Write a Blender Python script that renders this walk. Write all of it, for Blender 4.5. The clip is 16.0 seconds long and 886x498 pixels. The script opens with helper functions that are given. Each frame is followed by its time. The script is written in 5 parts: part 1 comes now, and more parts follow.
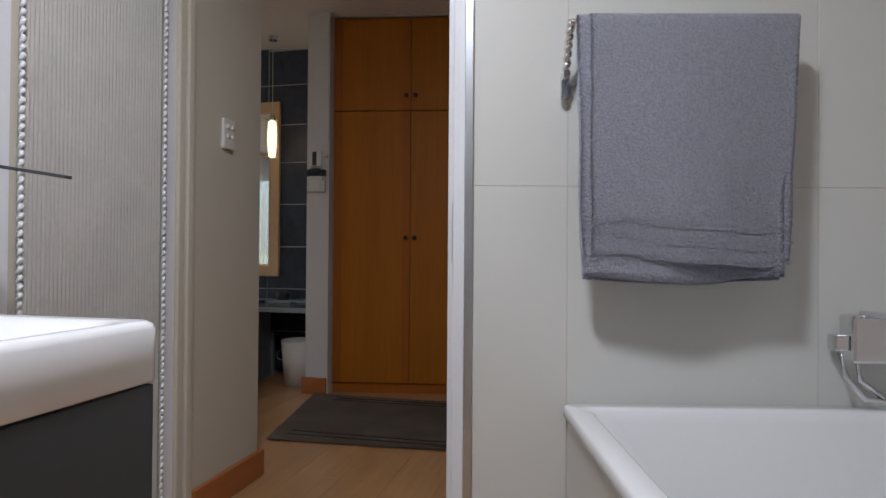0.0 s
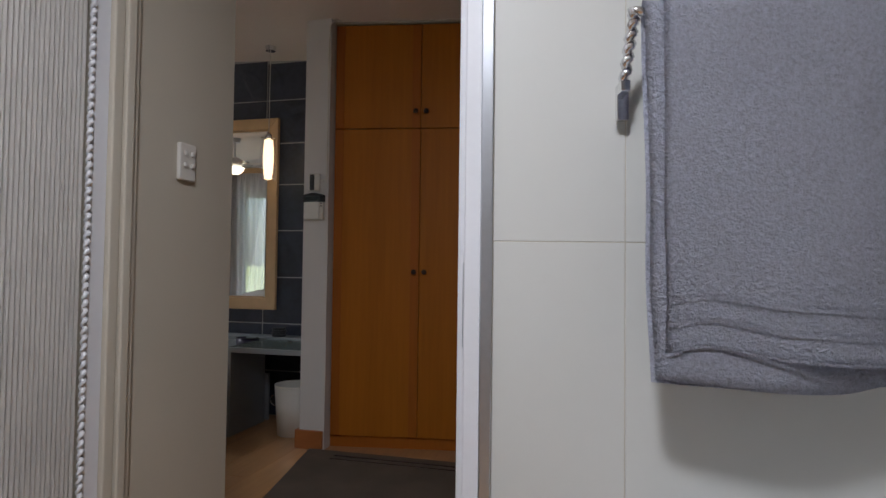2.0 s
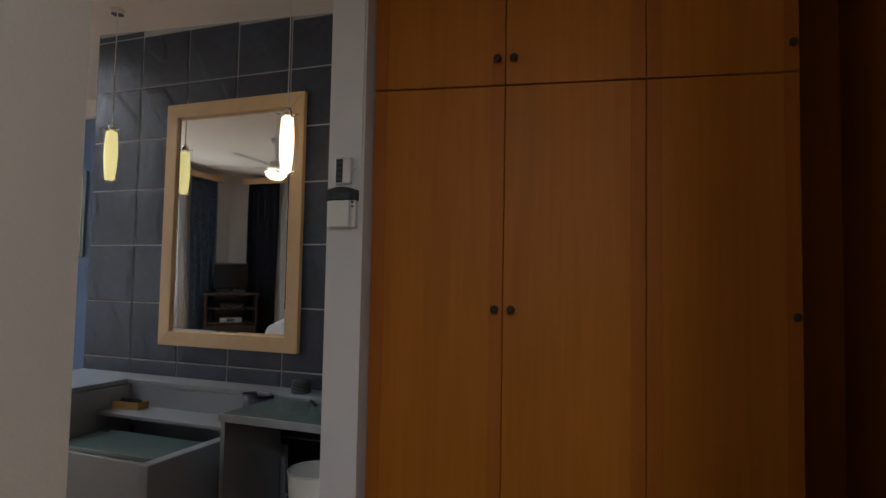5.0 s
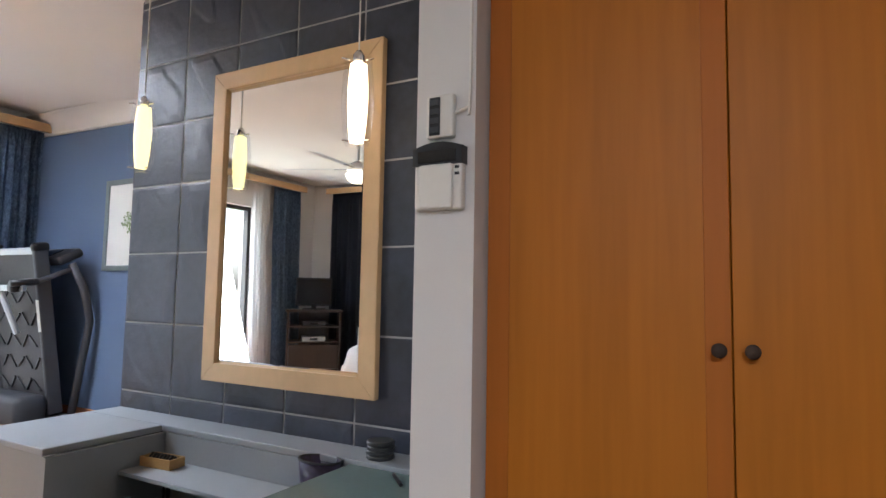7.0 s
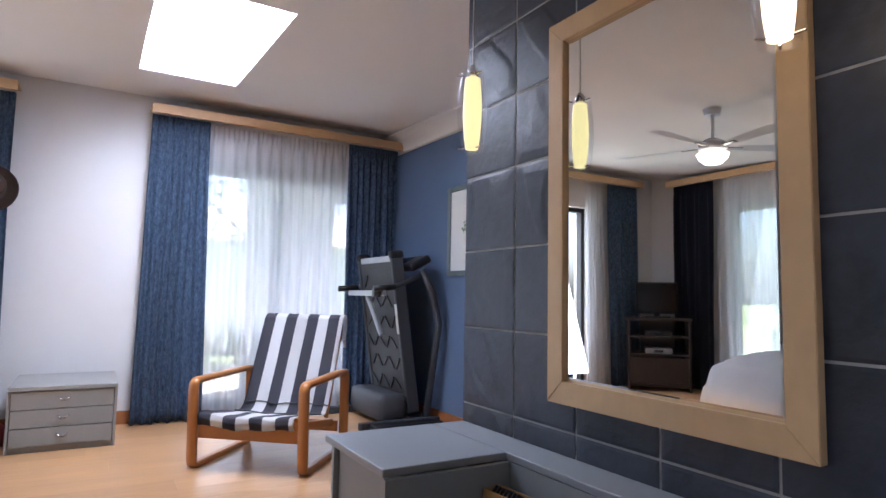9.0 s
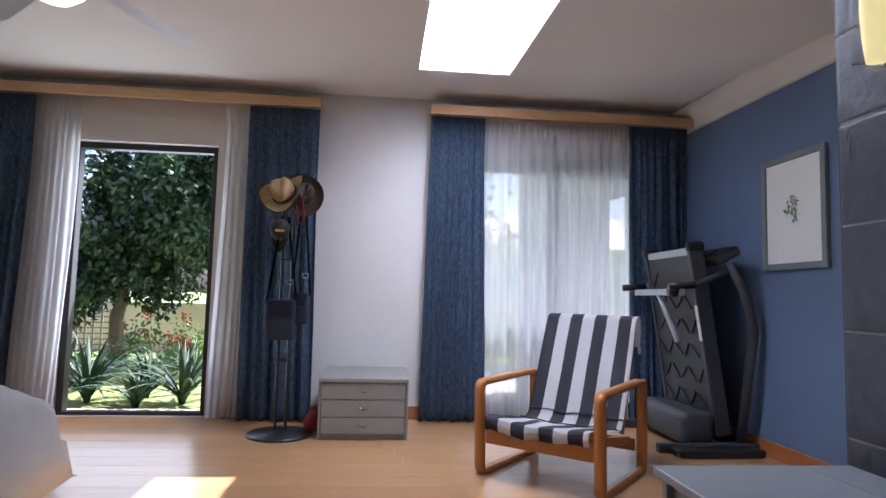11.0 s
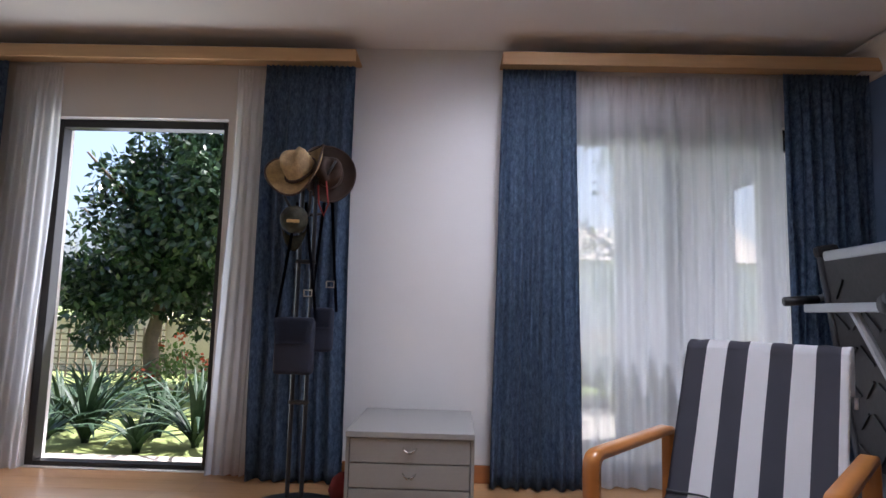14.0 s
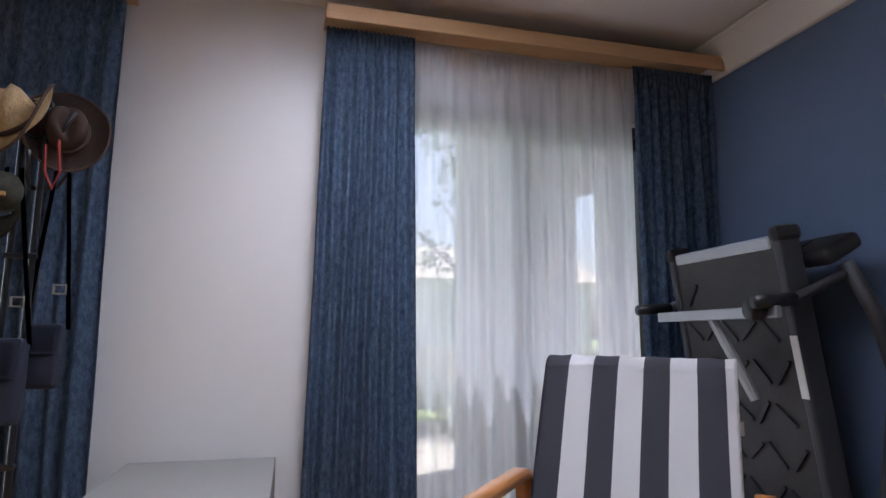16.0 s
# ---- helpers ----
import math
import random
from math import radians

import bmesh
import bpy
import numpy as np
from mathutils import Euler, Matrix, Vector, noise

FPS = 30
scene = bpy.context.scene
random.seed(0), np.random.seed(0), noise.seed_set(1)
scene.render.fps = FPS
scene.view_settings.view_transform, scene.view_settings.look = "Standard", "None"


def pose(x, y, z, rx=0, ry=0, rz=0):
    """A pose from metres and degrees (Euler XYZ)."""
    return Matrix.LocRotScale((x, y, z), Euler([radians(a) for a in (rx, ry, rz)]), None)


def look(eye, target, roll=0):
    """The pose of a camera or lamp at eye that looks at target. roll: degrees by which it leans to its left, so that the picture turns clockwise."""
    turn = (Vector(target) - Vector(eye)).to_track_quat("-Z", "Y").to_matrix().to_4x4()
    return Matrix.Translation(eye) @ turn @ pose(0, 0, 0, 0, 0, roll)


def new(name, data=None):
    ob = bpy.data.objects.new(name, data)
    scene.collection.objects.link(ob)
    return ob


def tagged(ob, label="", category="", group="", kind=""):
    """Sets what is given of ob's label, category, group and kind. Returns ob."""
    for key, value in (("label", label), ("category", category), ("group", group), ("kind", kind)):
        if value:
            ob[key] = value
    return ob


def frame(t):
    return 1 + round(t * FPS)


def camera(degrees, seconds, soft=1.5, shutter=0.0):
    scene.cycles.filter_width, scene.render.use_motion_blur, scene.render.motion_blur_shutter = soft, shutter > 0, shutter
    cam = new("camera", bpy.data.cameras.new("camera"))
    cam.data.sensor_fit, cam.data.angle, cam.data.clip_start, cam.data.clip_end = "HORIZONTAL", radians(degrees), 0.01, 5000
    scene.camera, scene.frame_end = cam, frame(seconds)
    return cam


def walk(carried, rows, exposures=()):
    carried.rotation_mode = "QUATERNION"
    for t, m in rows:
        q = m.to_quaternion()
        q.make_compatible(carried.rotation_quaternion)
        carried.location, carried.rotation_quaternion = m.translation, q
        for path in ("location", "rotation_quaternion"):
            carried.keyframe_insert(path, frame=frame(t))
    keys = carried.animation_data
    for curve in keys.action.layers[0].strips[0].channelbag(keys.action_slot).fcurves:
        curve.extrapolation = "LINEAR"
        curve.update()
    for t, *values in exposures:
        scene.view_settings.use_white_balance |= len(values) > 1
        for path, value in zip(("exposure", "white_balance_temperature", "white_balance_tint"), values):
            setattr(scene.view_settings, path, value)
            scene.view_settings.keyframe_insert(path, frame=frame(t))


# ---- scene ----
cam = camera(73.3, 16.0)
PATH = [
    (0, (0.321, 0.622, 0.851), (-0.119, 2.573, 0.871), 0.4),
    (0.5, (0.281, 0.663, 0.911), (-0.165, 2.612, 0.939), 0.3),
    (1, (0.262, 0.742, 0.938), (-0.195, 2.689, 0.98), 0.4),
    (1.5, (0.257, 0.875, 0.965), (-0.214, 2.818, 1.022), 0.6),
    (2, (0.242, 1.048, 0.98), (-0.253, 2.985, 1.042), 0.7),
    (2.5, (0.178, 1.228, 1.0), (-0.338, 3.16, 1.065), 0.7),
    (3, (0.112, 1.401, 1.017), (-0.421, 3.327, 1.093), 0.8),
    (3.5, (0.059, 1.592, 1.021), (-0.504, 3.509, 1.104), 0.6),
    (4, (0.0, 1.764, 1.035), (-0.613, 3.666, 1.123), 0.8),
    (6.5, (-0.487, 2.719, 1.049), (-1.346, 4.518, 1.199), 1.0),
    (7, (-0.615, 2.884, 1.047), (-1.575, 4.632, 1.202), 1.0),
    (7.5, (-0.727, 3.033, 1.048), (-1.868, 4.669, 1.207), 1.1),
    (8, (-0.842, 3.165, 1.045), (-2.232, 4.594, 1.201), 1.2),
    (8.5, (-0.982, 3.222, 1.03), (-2.556, 4.446, 1.19), 1.1),
    (9, (-1.106, 3.254, 1.021), (-2.826, 4.26, 1.183), 1.1),
    (9.5, (-1.222, 3.245, 1.008), (-3.035, 4.07, 1.163), 1.2),
    (10, (-1.327, 3.244, 0.998), (-3.238, 3.816, 1.15), 1.3),
    (12.5, (-2.156, 3.309, 0.949), (-4.146, 3.297, 1.142), 1.5),
    (13, (-2.401, 3.345, 0.961), (-4.39, 3.31, 1.162), 1.5),
    (13.5, (-2.588, 3.351, 0.978), (-4.578, 3.308, 1.177), 1.5),
    (14, (-2.835, 3.326, 0.967), (-4.823, 3.284, 1.182), 1.5),
    (14.5, (-2.996, 3.356, 0.97), (-4.983, 3.33, 1.193), 1.5),
    (15, (-3.194, 3.403, 0.956), (-5.179, 3.461, 1.201), 1.3),
    (15.5, (-3.313, 3.483, 0.961), (-5.288, 3.672, 1.214), 1.2),
    (16, (-3.515, 3.486, 0.943), (-5.434, 3.964, 1.236), 0.4),
]
walk(cam, [(t, look(eye, target, roll)) for t, eye, target, roll in PATH],
     [(0.0, 1.4, 6150, 14), (2.5, 1.4, 6150, 14), (4.2, 1.35, 6150, 12), (6.3, 2.68, 5950, 12), (7.3, 3.05, 5850, 14), (8.6, 2.5, 5550, 18), (10.0, 1.98, 5600, 19), (12.5, 1.58, 5750, 21), (14.5, 1.42, 5900, 20), (16.0, 1.5, 5900, 19)])

# ---- light ----
SUN_DIR = Vector((0.73, -1.52, -2.9)).normalized()
world = bpy.data.worlds.new("world")
scene.world = world
world.use_nodes = True
wn = world.node_tree.nodes
sky = wn.new("ShaderNodeTexSky")
sky.sky_type = "NISHITA"
sky.sun_disc = False
sky.dust_density = 5.0
sky.sun_elevation = math.asin(-SUN_DIR.z)
sky.sun_rotation = math.atan2(-SUN_DIR.x, -SUN_DIR.y)
wn["Background"].inputs[1].default_value = 0.15
world.node_tree.links.new(sky.outputs[0], wn["Background"].inputs[0])


def lamp(name, kind, m, energy, colour, **kw):
    data = bpy.data.lights.new(name, kind)
    data.energy, data.color = energy, colour
    for k, v in kw.items():
        if k == "size":
            data.shape, data.size, data.size_y = "RECTANGLE", v[0], v[1]
        elif k == "radius":
            data.shadow_soft_size = v
        elif k == "angle":
            data.angle = v
    ob = new(name, data)
    ob.matrix_world = m
    return ob


lamp("sun", "SUN", look((0, 0, 0), SUN_DIR), 5.0, (1.0, 0.95, 0.88), angle=radians(0.5))
lamp("skylight_daylight", "AREA", pose(-4.865, 3.765, 2.99, 0, 0, 0), 17, (0.92, 0.96, 1.0), size=(1.5, 0.58))
lamp("sliding_door_daylight", "AREA", look((-6.45, 4.65, 1.1), (-3, 4.65, 1.9)), 1.5, (0.94, 0.97, 1.0), size=(1.55, 1.95))
lamp("garden_door_daylight", "AREA", look((-6.62, 1.34, 1.1), (-3, 1.34, 2.3)), 5, (0.94, 0.98, 1.0), size=(1.0, 1.95))
lamp("south_window_daylight", "AREA", look((-4.1, -0.62, 1.2), (-4.1, 3, 2.2)), 4, (0.95, 1.0, 0.96), size=(2.2, 2.0))
lamp("bathroom_lamp", "AREA", look((0.06, 0.95, 2.27), (0.06, 0.96, 0)), 11, (0.97, 0.985, 1.0), size=(0.22, 0.22))

# ---- materials ----


def mat(name, colour, rough=0.6, metal=0.0, var=0.12, scale=6.0, bump=0.0, fine=60.0, stretch=(1, 1, 1), rand=0.0, coat=0.0, world_space=False, second=None):
    m = bpy.data.materials.new(name)
    m.use_nodes = True
    nt = m.node_tree
    N, L = nt.nodes, nt.links
    b = N["Principled BSDF"]
    b.inputs["Roughness"].default_value = rough
    b.inputs["Metallic"].default_value = metal
    if coat:
        b.inputs["Coat Weight"].default_value = coat
        b.inputs["Coat Roughness"].default_value = 0.12
    tc = N.new("ShaderNodeTexCoord")
    mp = N.new("ShaderNodeMapping")
    mp.inputs["Scale"].default_value = stretch
    if world_space:
        ge = N.new("ShaderNodeNewGeometry")
        L.new(ge.outputs["Position"], mp.inputs["Vector"])
    else:
        L.new(tc.outputs["Object"], mp.inputs["Vector"])
    big = N.new("ShaderNodeTexNoise")
    big.inputs["Scale"].default_value = scale
    big.inputs["Detail"].default_value = 6
    small = N.new("ShaderNodeTexNoise")
    small.inputs["Scale"].default_value = fine
    small.inputs["Detail"].default_value = 4
    L.new(mp.outputs[0], big.inputs["Vector"])
    L.new(mp.outputs[0], small.inputs["Vector"])
    mix = N.new("ShaderNodeMix")
    mix.data_type = "RGBA"
    ramp = N.new("ShaderNodeMapRange")
    ramp.inputs["From Min"].default_value, ramp.inputs["From Max"].default_value = 0.3, 0.7
    add = N.new("ShaderNodeMath")
    add.operation = "MULTIPLY_ADD"
    add.inputs[1].default_value = 0.4
    L.new(small.outputs["Fac"], add.inputs[0])
    sc = N.new("ShaderNodeMath")
    sc.operation = "MULTIPLY"
    sc.inputs[1].default_value = 0.6
    L.new(big.outputs["Fac"], sc.inputs[0])
    L.new(sc.outputs[0], add.inputs[2])
    L.new(add.outputs[0], ramp.inputs["Value"])
    L.new(ramp.outputs[0], mix.inputs["Factor"])
    lo = [c * (1 - var) for c in colour]
    hi = [min(1, c * (1 + var)) for c in colour]
    if second:
        lo, hi = list(colour), list(second)
    mix.inputs[6].default_value = (*lo, 1)
    mix.inputs[7].default_value = (*hi, 1)
    out = mix.outputs[2]
    if rand:
        oi = N.new("ShaderNodeObjectInfo")
        mr = N.new("ShaderNodeMapRange")
        mr.inputs["To Min"].default_value, mr.inputs["To Max"].default_value = 1 - rand, 1 + rand
        L.new(oi.outputs["Random"], mr.inputs["Value"])
        hs = N.new("ShaderNodeHueSaturation")
        L.new(mr.outputs[0], hs.inputs["Value"])
        L.new(out, hs.inputs["Color"])
        out = hs.outputs[0]
    L.new(out, b.inputs["Base Color"])
    if bump:
        bp = N.new("ShaderNodeBump")
        bp.inputs["Strength"].default_value = bump
        bp.inputs["Distance"].default_value = 0.01
        L.new(add.outputs[0], bp.inputs["Height"])
        L.new(bp.outputs[0], b.inputs["Normal"])
    rr = N.new("ShaderNodeMapRange")
    rr.inputs["To Min"].default_value, rr.inputs["To Max"].default_value = max(0.02, rough * 0.85), min(1, rough * 1.15)
    L.new(big.outputs["Fac"], rr.inputs["Value"])
    L.new(rr.outputs[0], b.inputs["Roughness"])
    return m


def glow(name, colour, strength):
    m = bpy.data.materials.new(name)
    m.use_nodes = True
    b = m.node_tree.nodes["Principled BSDF"]
    b.inputs["Base Color"].default_value = (*colour, 1)
    b.inputs["Emission Color"].default_value = (*colour, 1)
    b.inputs["Emission Strength"].default_value = strength
    return m


def glassy(name, colour, rough=0.0, ior=1.45):
    """Thin clear glass: mostly see-through with a glossy face."""
    m = bpy.data.materials.new(name)
    m.use_nodes = True
    nt = m.node_tree
    nt.nodes.clear()
    o = nt.nodes.new("ShaderNodeOutputMaterial")
    mx = nt.nodes.new("ShaderNodeMixShader")
    tr = nt.nodes.new("ShaderNodeBsdfTransparent")
    gl = nt.nodes.new("ShaderNodeBsdfGlossy")
    fr = nt.nodes.new("ShaderNodeFresnel")
    tr.inputs[0].default_value = (*colour, 1)
    gl.inputs["Roughness"].default_value = rough
    fr.inputs[0].default_value = ior
    if ior > 1.2:
        nt.links.new(fr.outputs[0], mx.inputs[0])
    else:
        mx.inputs[0].default_value = 0.07
    nt.links.new(tr.outputs[0], mx.inputs[1])
    nt.links.new(gl.outputs[0], mx.inputs[2])
    nt.links.new(mx.outputs[0], o.inputs[0])
    return m


def voile(name, colour, clear):
    """Sheer cloth: part open weave, part translucent thread."""
    m = bpy.data.materials.new(name)
    m.use_nodes = True
    nt = m.node_tree
    nt.nodes.clear()
    N, L = nt.nodes, nt.links
    o = N.new("ShaderNodeOutputMaterial")
    mx = N.new("ShaderNodeMixShader")
    m2 = N.new("ShaderNodeMixShader")
    tr = N.new("ShaderNodeBsdfTransparent")
    tl = N.new("ShaderNodeBsdfTranslucent")
    df = N.new("ShaderNodeBsdfDiffuse")
    tl.inputs[0].default_value = (*colour, 1)
    df.inputs[0].default_value = (*colour, 1)
    m2.inputs[0].default_value = 0.25
    tc = N.new("ShaderNodeTexCoord")
    mp = N.new("ShaderNodeMapping")
    mp.inputs["Scale"].default_value = (1, 1, 0.04)
    nz = N.new("ShaderNodeTexNoise")
    nz.inputs["Scale"].default_value = 30
    mr = N.new("ShaderNodeMapRange")
    mr.inputs["To Min"].default_value, mr.inputs["To Max"].default_value = 1 - clear - 0.15, 1 - clear + 0.15
    L.new(tc.outputs["Object"], mp.inputs[0])
    L.new(mp.outputs[0], nz.inputs["Vector"])
    L.new(nz.outputs["Fac"], mr.inputs["Value"])
    L.new(mr.outputs[0], mx.inputs[0])
    L.new(tl.outputs[0], m2.inputs[1])
    L.new(df.outputs[0], m2.inputs[2])
    L.new(tr.outputs[0], mx.inputs[1])
    L.new(m2.outputs[0], mx.inputs[2])
    L.new(mx.outputs[0], o.inputs[0])
    return m


def stripes(name, a, b, count):
    """Woven stripes across the cloth's width by its UV."""
    m = mat(name, a, 0.9, bump=0.25, fine=400)
    nt = m.node_tree
    N, L = nt.nodes, nt.links
    uv = N.new("ShaderNodeUVMap")
    sp = N.new("ShaderNodeSeparateXYZ")
    mu = N.new("ShaderNodeMath")
    mu.operation = "MULTIPLY"
    mu.inputs[1].default_value = count / 2
    fl = N.new("ShaderNodeMath")
    fl.operation = "FRACT"
    gt = N.new("ShaderNodeMath")
    gt.operation = "GREATER_THAN"
    gt.inputs[1].default_value = 0.5
    mx = N.new("ShaderNodeMix")
    mx.data_type = "RGBA"
    mx.inputs[6].default_value = (*b, 1)
    mx.inputs[7].default_value = (*a, 1)
    L.new(uv.outputs[0], sp.inputs[0])
    L.new(sp.outputs[0], mu.inputs[0])
    L.new(mu.outputs[0], fl.inputs[0])
    L.new(fl.outputs[0], gt.inputs[0])
    L.new(gt.outputs[0], mx.inputs[0])
    L.new(mx.outputs[2], N["Principled BSDF"].inputs["Base Color"])
    return m


WHITE = mat("white_wall_paint", (0.65, 0.635, 0.62), 0.8, var=0.03, scale=2, bump=0.08, fine=220, world_space=True)
CREAM = mat("cream_wall_paint", (0.54, 0.50, 0.415), 0.75, var=0.03, scale=2, bump=0.1, fine=180, world_space=True)
CEIL = mat("ceiling_paint", (0.80, 0.765, 0.73), 0.9, var=0.03, scale=1.5, bump=0.05, fine=150, world_space=True)
BLUE = mat("blue_wall_paint", (0.115, 0.17, 0.28), 0.75, var=0.05, scale=2, bump=0.08, fine=200, world_space=True)
SLATE = mat("slate_tile", (0.030, 0.037, 0.058), 0.42, var=0.5, scale=4, bump=0.6, fine=22, rand=0.2, world_space=True)
GROUT = mat("grout", (0.42, 0.42, 0.42), 0.9, bump=0.2, fine=200)
GLAZE = mat("bathroom_tile", (0.62, 0.625, 0.595), 0.3, var=0.01, scale=3, bump=0.0, fine=40, rand=0.008)
LAMIN = mat("laminate_plank", (0.44, 0.25, 0.115), 0.3, var=0.2, scale=3, bump=0.03, fine=28, stretch=(1.6, 0.12, 1), rand=0.1, world_space=True, coat=0.15)
BEECH = mat("beech_veneer", (0.43, 0.143, 0.010), 0.5, var=0.16, scale=2.5, bump=0.03, fine=30, stretch=(1.8, 1.8, 0.09), world_space=True)
BEECH_F = mat("wardrobe_stile", (0.38, 0.115, 0.012), 0.5, var=0.12, scale=3, fine=30, stretch=(1.8, 1.8, 0.1), world_space=True)
for m in (BEECH, BEECH_F):
    m.node_tree.nodes["Principled BSDF"].inputs["Specular IOR Level"].default_value = 0.22
PINE = mat("pale_pine", (0.56, 0.35, 0.17), 0.5, var=0.12, scale=4, fine=40, stretch=(1, 0.1, 1.5))
FRAMEW = mat("mirror_frame_wood", (0.62, 0.42, 0.22), 0.45, var=0.1, scale=4, fine=40, stretch=(0.6, 1, 0.4))
SKIRT = mat("stained_skirting", (0.36, 0.125, 0.035), 0.4, var=0.15, scale=4, fine=40, stretch=(0.3, 0.3, 1))
CHAIRW = mat("honey_bentwood", (0.43, 0.165, 0.035), 0.35, var=0.14, scale=5, fine=50, stretch=(0.4, 0.4, 0.4), coat=0.25)
GREY = mat("grey_lacquer", (0.27, 0.295, 0.32), 0.36, var=0.05, scale=3, fine=80)
GREYD = mat("grey_drawer_paint", (0.27, 0.268, 0.258), 0.45, var=0.05, scale=3, fine=60)
GREEN = mat("green_grey_glass_top", (0.11, 0.16, 0.155), 0.2, var=0.06, scale=3)
CERAM = mat("white_ceramic", (0.78, 0.79, 0.8), 0.12, var=0.02, scale=2)
CHROME = mat("chrome", (0.75, 0.75, 0.76), 0.12, 1.0, var=0.04)
ALU = mat("brushed_aluminium", (0.55, 0.58, 0.62), 0.35, 1.0, var=0.06, fine=90)
DKCAB = mat("charcoal_cabinet", (0.035, 0.037, 0.038), 0.4, var=0.1)
TOWEL = mat("grey_towelling", (0.54, 0.555, 0.64), 0.95, var=0.22, scale=150, bump=1.0, fine=330)
GLOSSW = mat("white_gloss_paint", (0.74, 0.75, 0.78), 0.35, var=0.03, scale=4)
RIB = mat("ribbed_panel", (0.82, 0.79, 0.75), 0.5, var=0.06, scale=10, bump=0.1)
PLASTIC = mat("white_plastic", (0.7, 0.68, 0.63), 0.4, var=0.03)
BLACK = mat("black_plastic", (0.012, 0.012, 0.014), 0.4, var=0.2, scale=20)
BLACKM = mat("black_enamel", (0.012, 0.013, 0.016), 0.34, var=0.2)
MIRROR = mat("mirror_silver", (0.86, 0.87, 0.86), 0.0, 1.0, var=0.005)
RUG = mat("grey_brown_rug", (0.20, 0.16, 0.125), 0.95, var=0.25, scale=5, bump=0.6, fine=260)
CURT = mat("blue_jacquard", (0.022, 0.045, 0.10), 0.85, scale=45, fine=130, stretch=(1, 1.3, 0.6), bump=0.25, second=(0.17, 0.25, 0.36))
NAVY = mat("navy_curtain", (0.012, 0.015, 0.03), 0.9, var=0.3, scale=10, bump=0.2)
SHEER = voile("white_voile", (0.84, 0.85, 0.87), 0.27)
WOODD = mat("dark_stained_wood", (0.028, 0.016, 0.012), 0.35, var=0.3, scale=4, fine=40, stretch=(1, 1, 0.2))
LINEN = mat("white_linen", (0.78, 0.78, 0.78), 0.9, var=0.03, scale=5, bump=0.3, fine=14)
TMGREY = mat("treadmill_grey", (0.045, 0.048, 0.055), 0.5, var=0.06, fine=100)
TMSILV = mat("treadmill_silver", (0.38, 0.39, 0.41), 0.35, 0.6, var=0.05)
DECK = mat("treadmill_underside", (0.035, 0.034, 0.034), 0.6, var=0.3, scale=12, bump=0.3)
STRAW = mat("woven_straw", (0.46, 0.33, 0.17), 0.9, var=0.35, scale=30, bump=0.9, fine=160)
LEATH = mat("brown_hat_felt", (0.05, 0.028, 0.018), 0.8, var=0.25, scale=10, bump=0.3)
CAMO = mat("olive_cap_cloth", (0.03, 0.03, 0.017), 0.9, var=0.7, scale=14)
BAGC = mat("navy_canvas", (0.018, 0.024, 0.045), 0.9, var=0.25, scale=12, bump=0.5, fine=240)
REDC = mat("red_cloth", (0.25, 0.03, 0.025), 0.9)
STRIPE = stripes("striped_canvas", (0.78, 0.78, 0.79), (0.075, 0.075, 0.095), 7.4)
FRONDS = mat("strap_leaf", (0.02, 0.052, 0.02), 0.6, var=0.5, scale=4)
LEAF = mat("tree_leaf", (0.028, 0.064, 0.022), 0.35, var=0.6, scale=3, world_space=True)
LEAFL = mat("light_shrub_leaf", (0.12, 0.20, 0.045), 0.5, var=0.5, scale=4, world_space=True)
BARK = mat("bark", (0.2, 0.15, 0.11), 0.9, var=0.3, bump=0.6, fine=30)
GRASS = mat("lawn", (0.22, 0.27, 0.085), 0.9, var=0.4, scale=3, bump=0.8, fine=60)
GWALL = mat("garden_wall_plaster", (0.58, 0.50, 0.40), 0.9, var=0.15, scale=2, bump=0.2)
FENCE = mat("weathered_lattice", (0.22, 0.17, 0.12), 0.9, var=0.3)
DKFRAME = mat("dark_bronze_frame", (0.02, 0.018, 0.017), 0.4, var=0.2)
BRICKC = mat("paving", (0.5, 0.46, 0.40), 0.85, var=0.2, scale=5, bump=0.3)
PANE = glassy("window_glass", (0.93, 0.95, 0.94))
CLEAR = glassy("clear_lamp_glass", (0.97, 0.97, 0.97), 0.05, 1.12)
# White translucence standing in for blown-out sky above the skylight.
OPAL = voile("skylight_sky_white", (0.95, 0.96, 0.97), 0.0)
SCREEN = mat("tv_screen", (0.006, 0.006, 0.008), 0.12, var=0.1)
LAMPW = glow("warm_lamp_glass", (1.0, 0.74, 0.42), 0.8)
LAMPY = glow("warm_lamp_glass_far", (1.0, 0.86, 0.36), 0.22)
FANGLOW = glow("fan_lamp_bowl", (1.0, 0.84, 0.58), 1.0)
PAPER = mat("print_paper", (0.75, 0.77, 0.74), 0.7, var=0.02)
SAGE = mat("sage_frame", (0.16, 0.20, 0.20), 0.5, var=0.1)
FLOWER = mat("orange_red_flower", (0.55, 0.09, 0.04), 0.7, var=0.3)
BOXW = mat("small_wooden_tray", (0.42, 0.25, 0.09), 0.6, var=0.2)
PURP = mat("dark_purple_beads", (0.02, 0.012, 0.05), 0.3, var=0.5, scale=60)

# ---- builders ----


def root(name, label, category, m=Matrix(), group="", kind=""):
    e = new(name)
    e.matrix_world = m
    return tagged(e, label, category, group, kind)


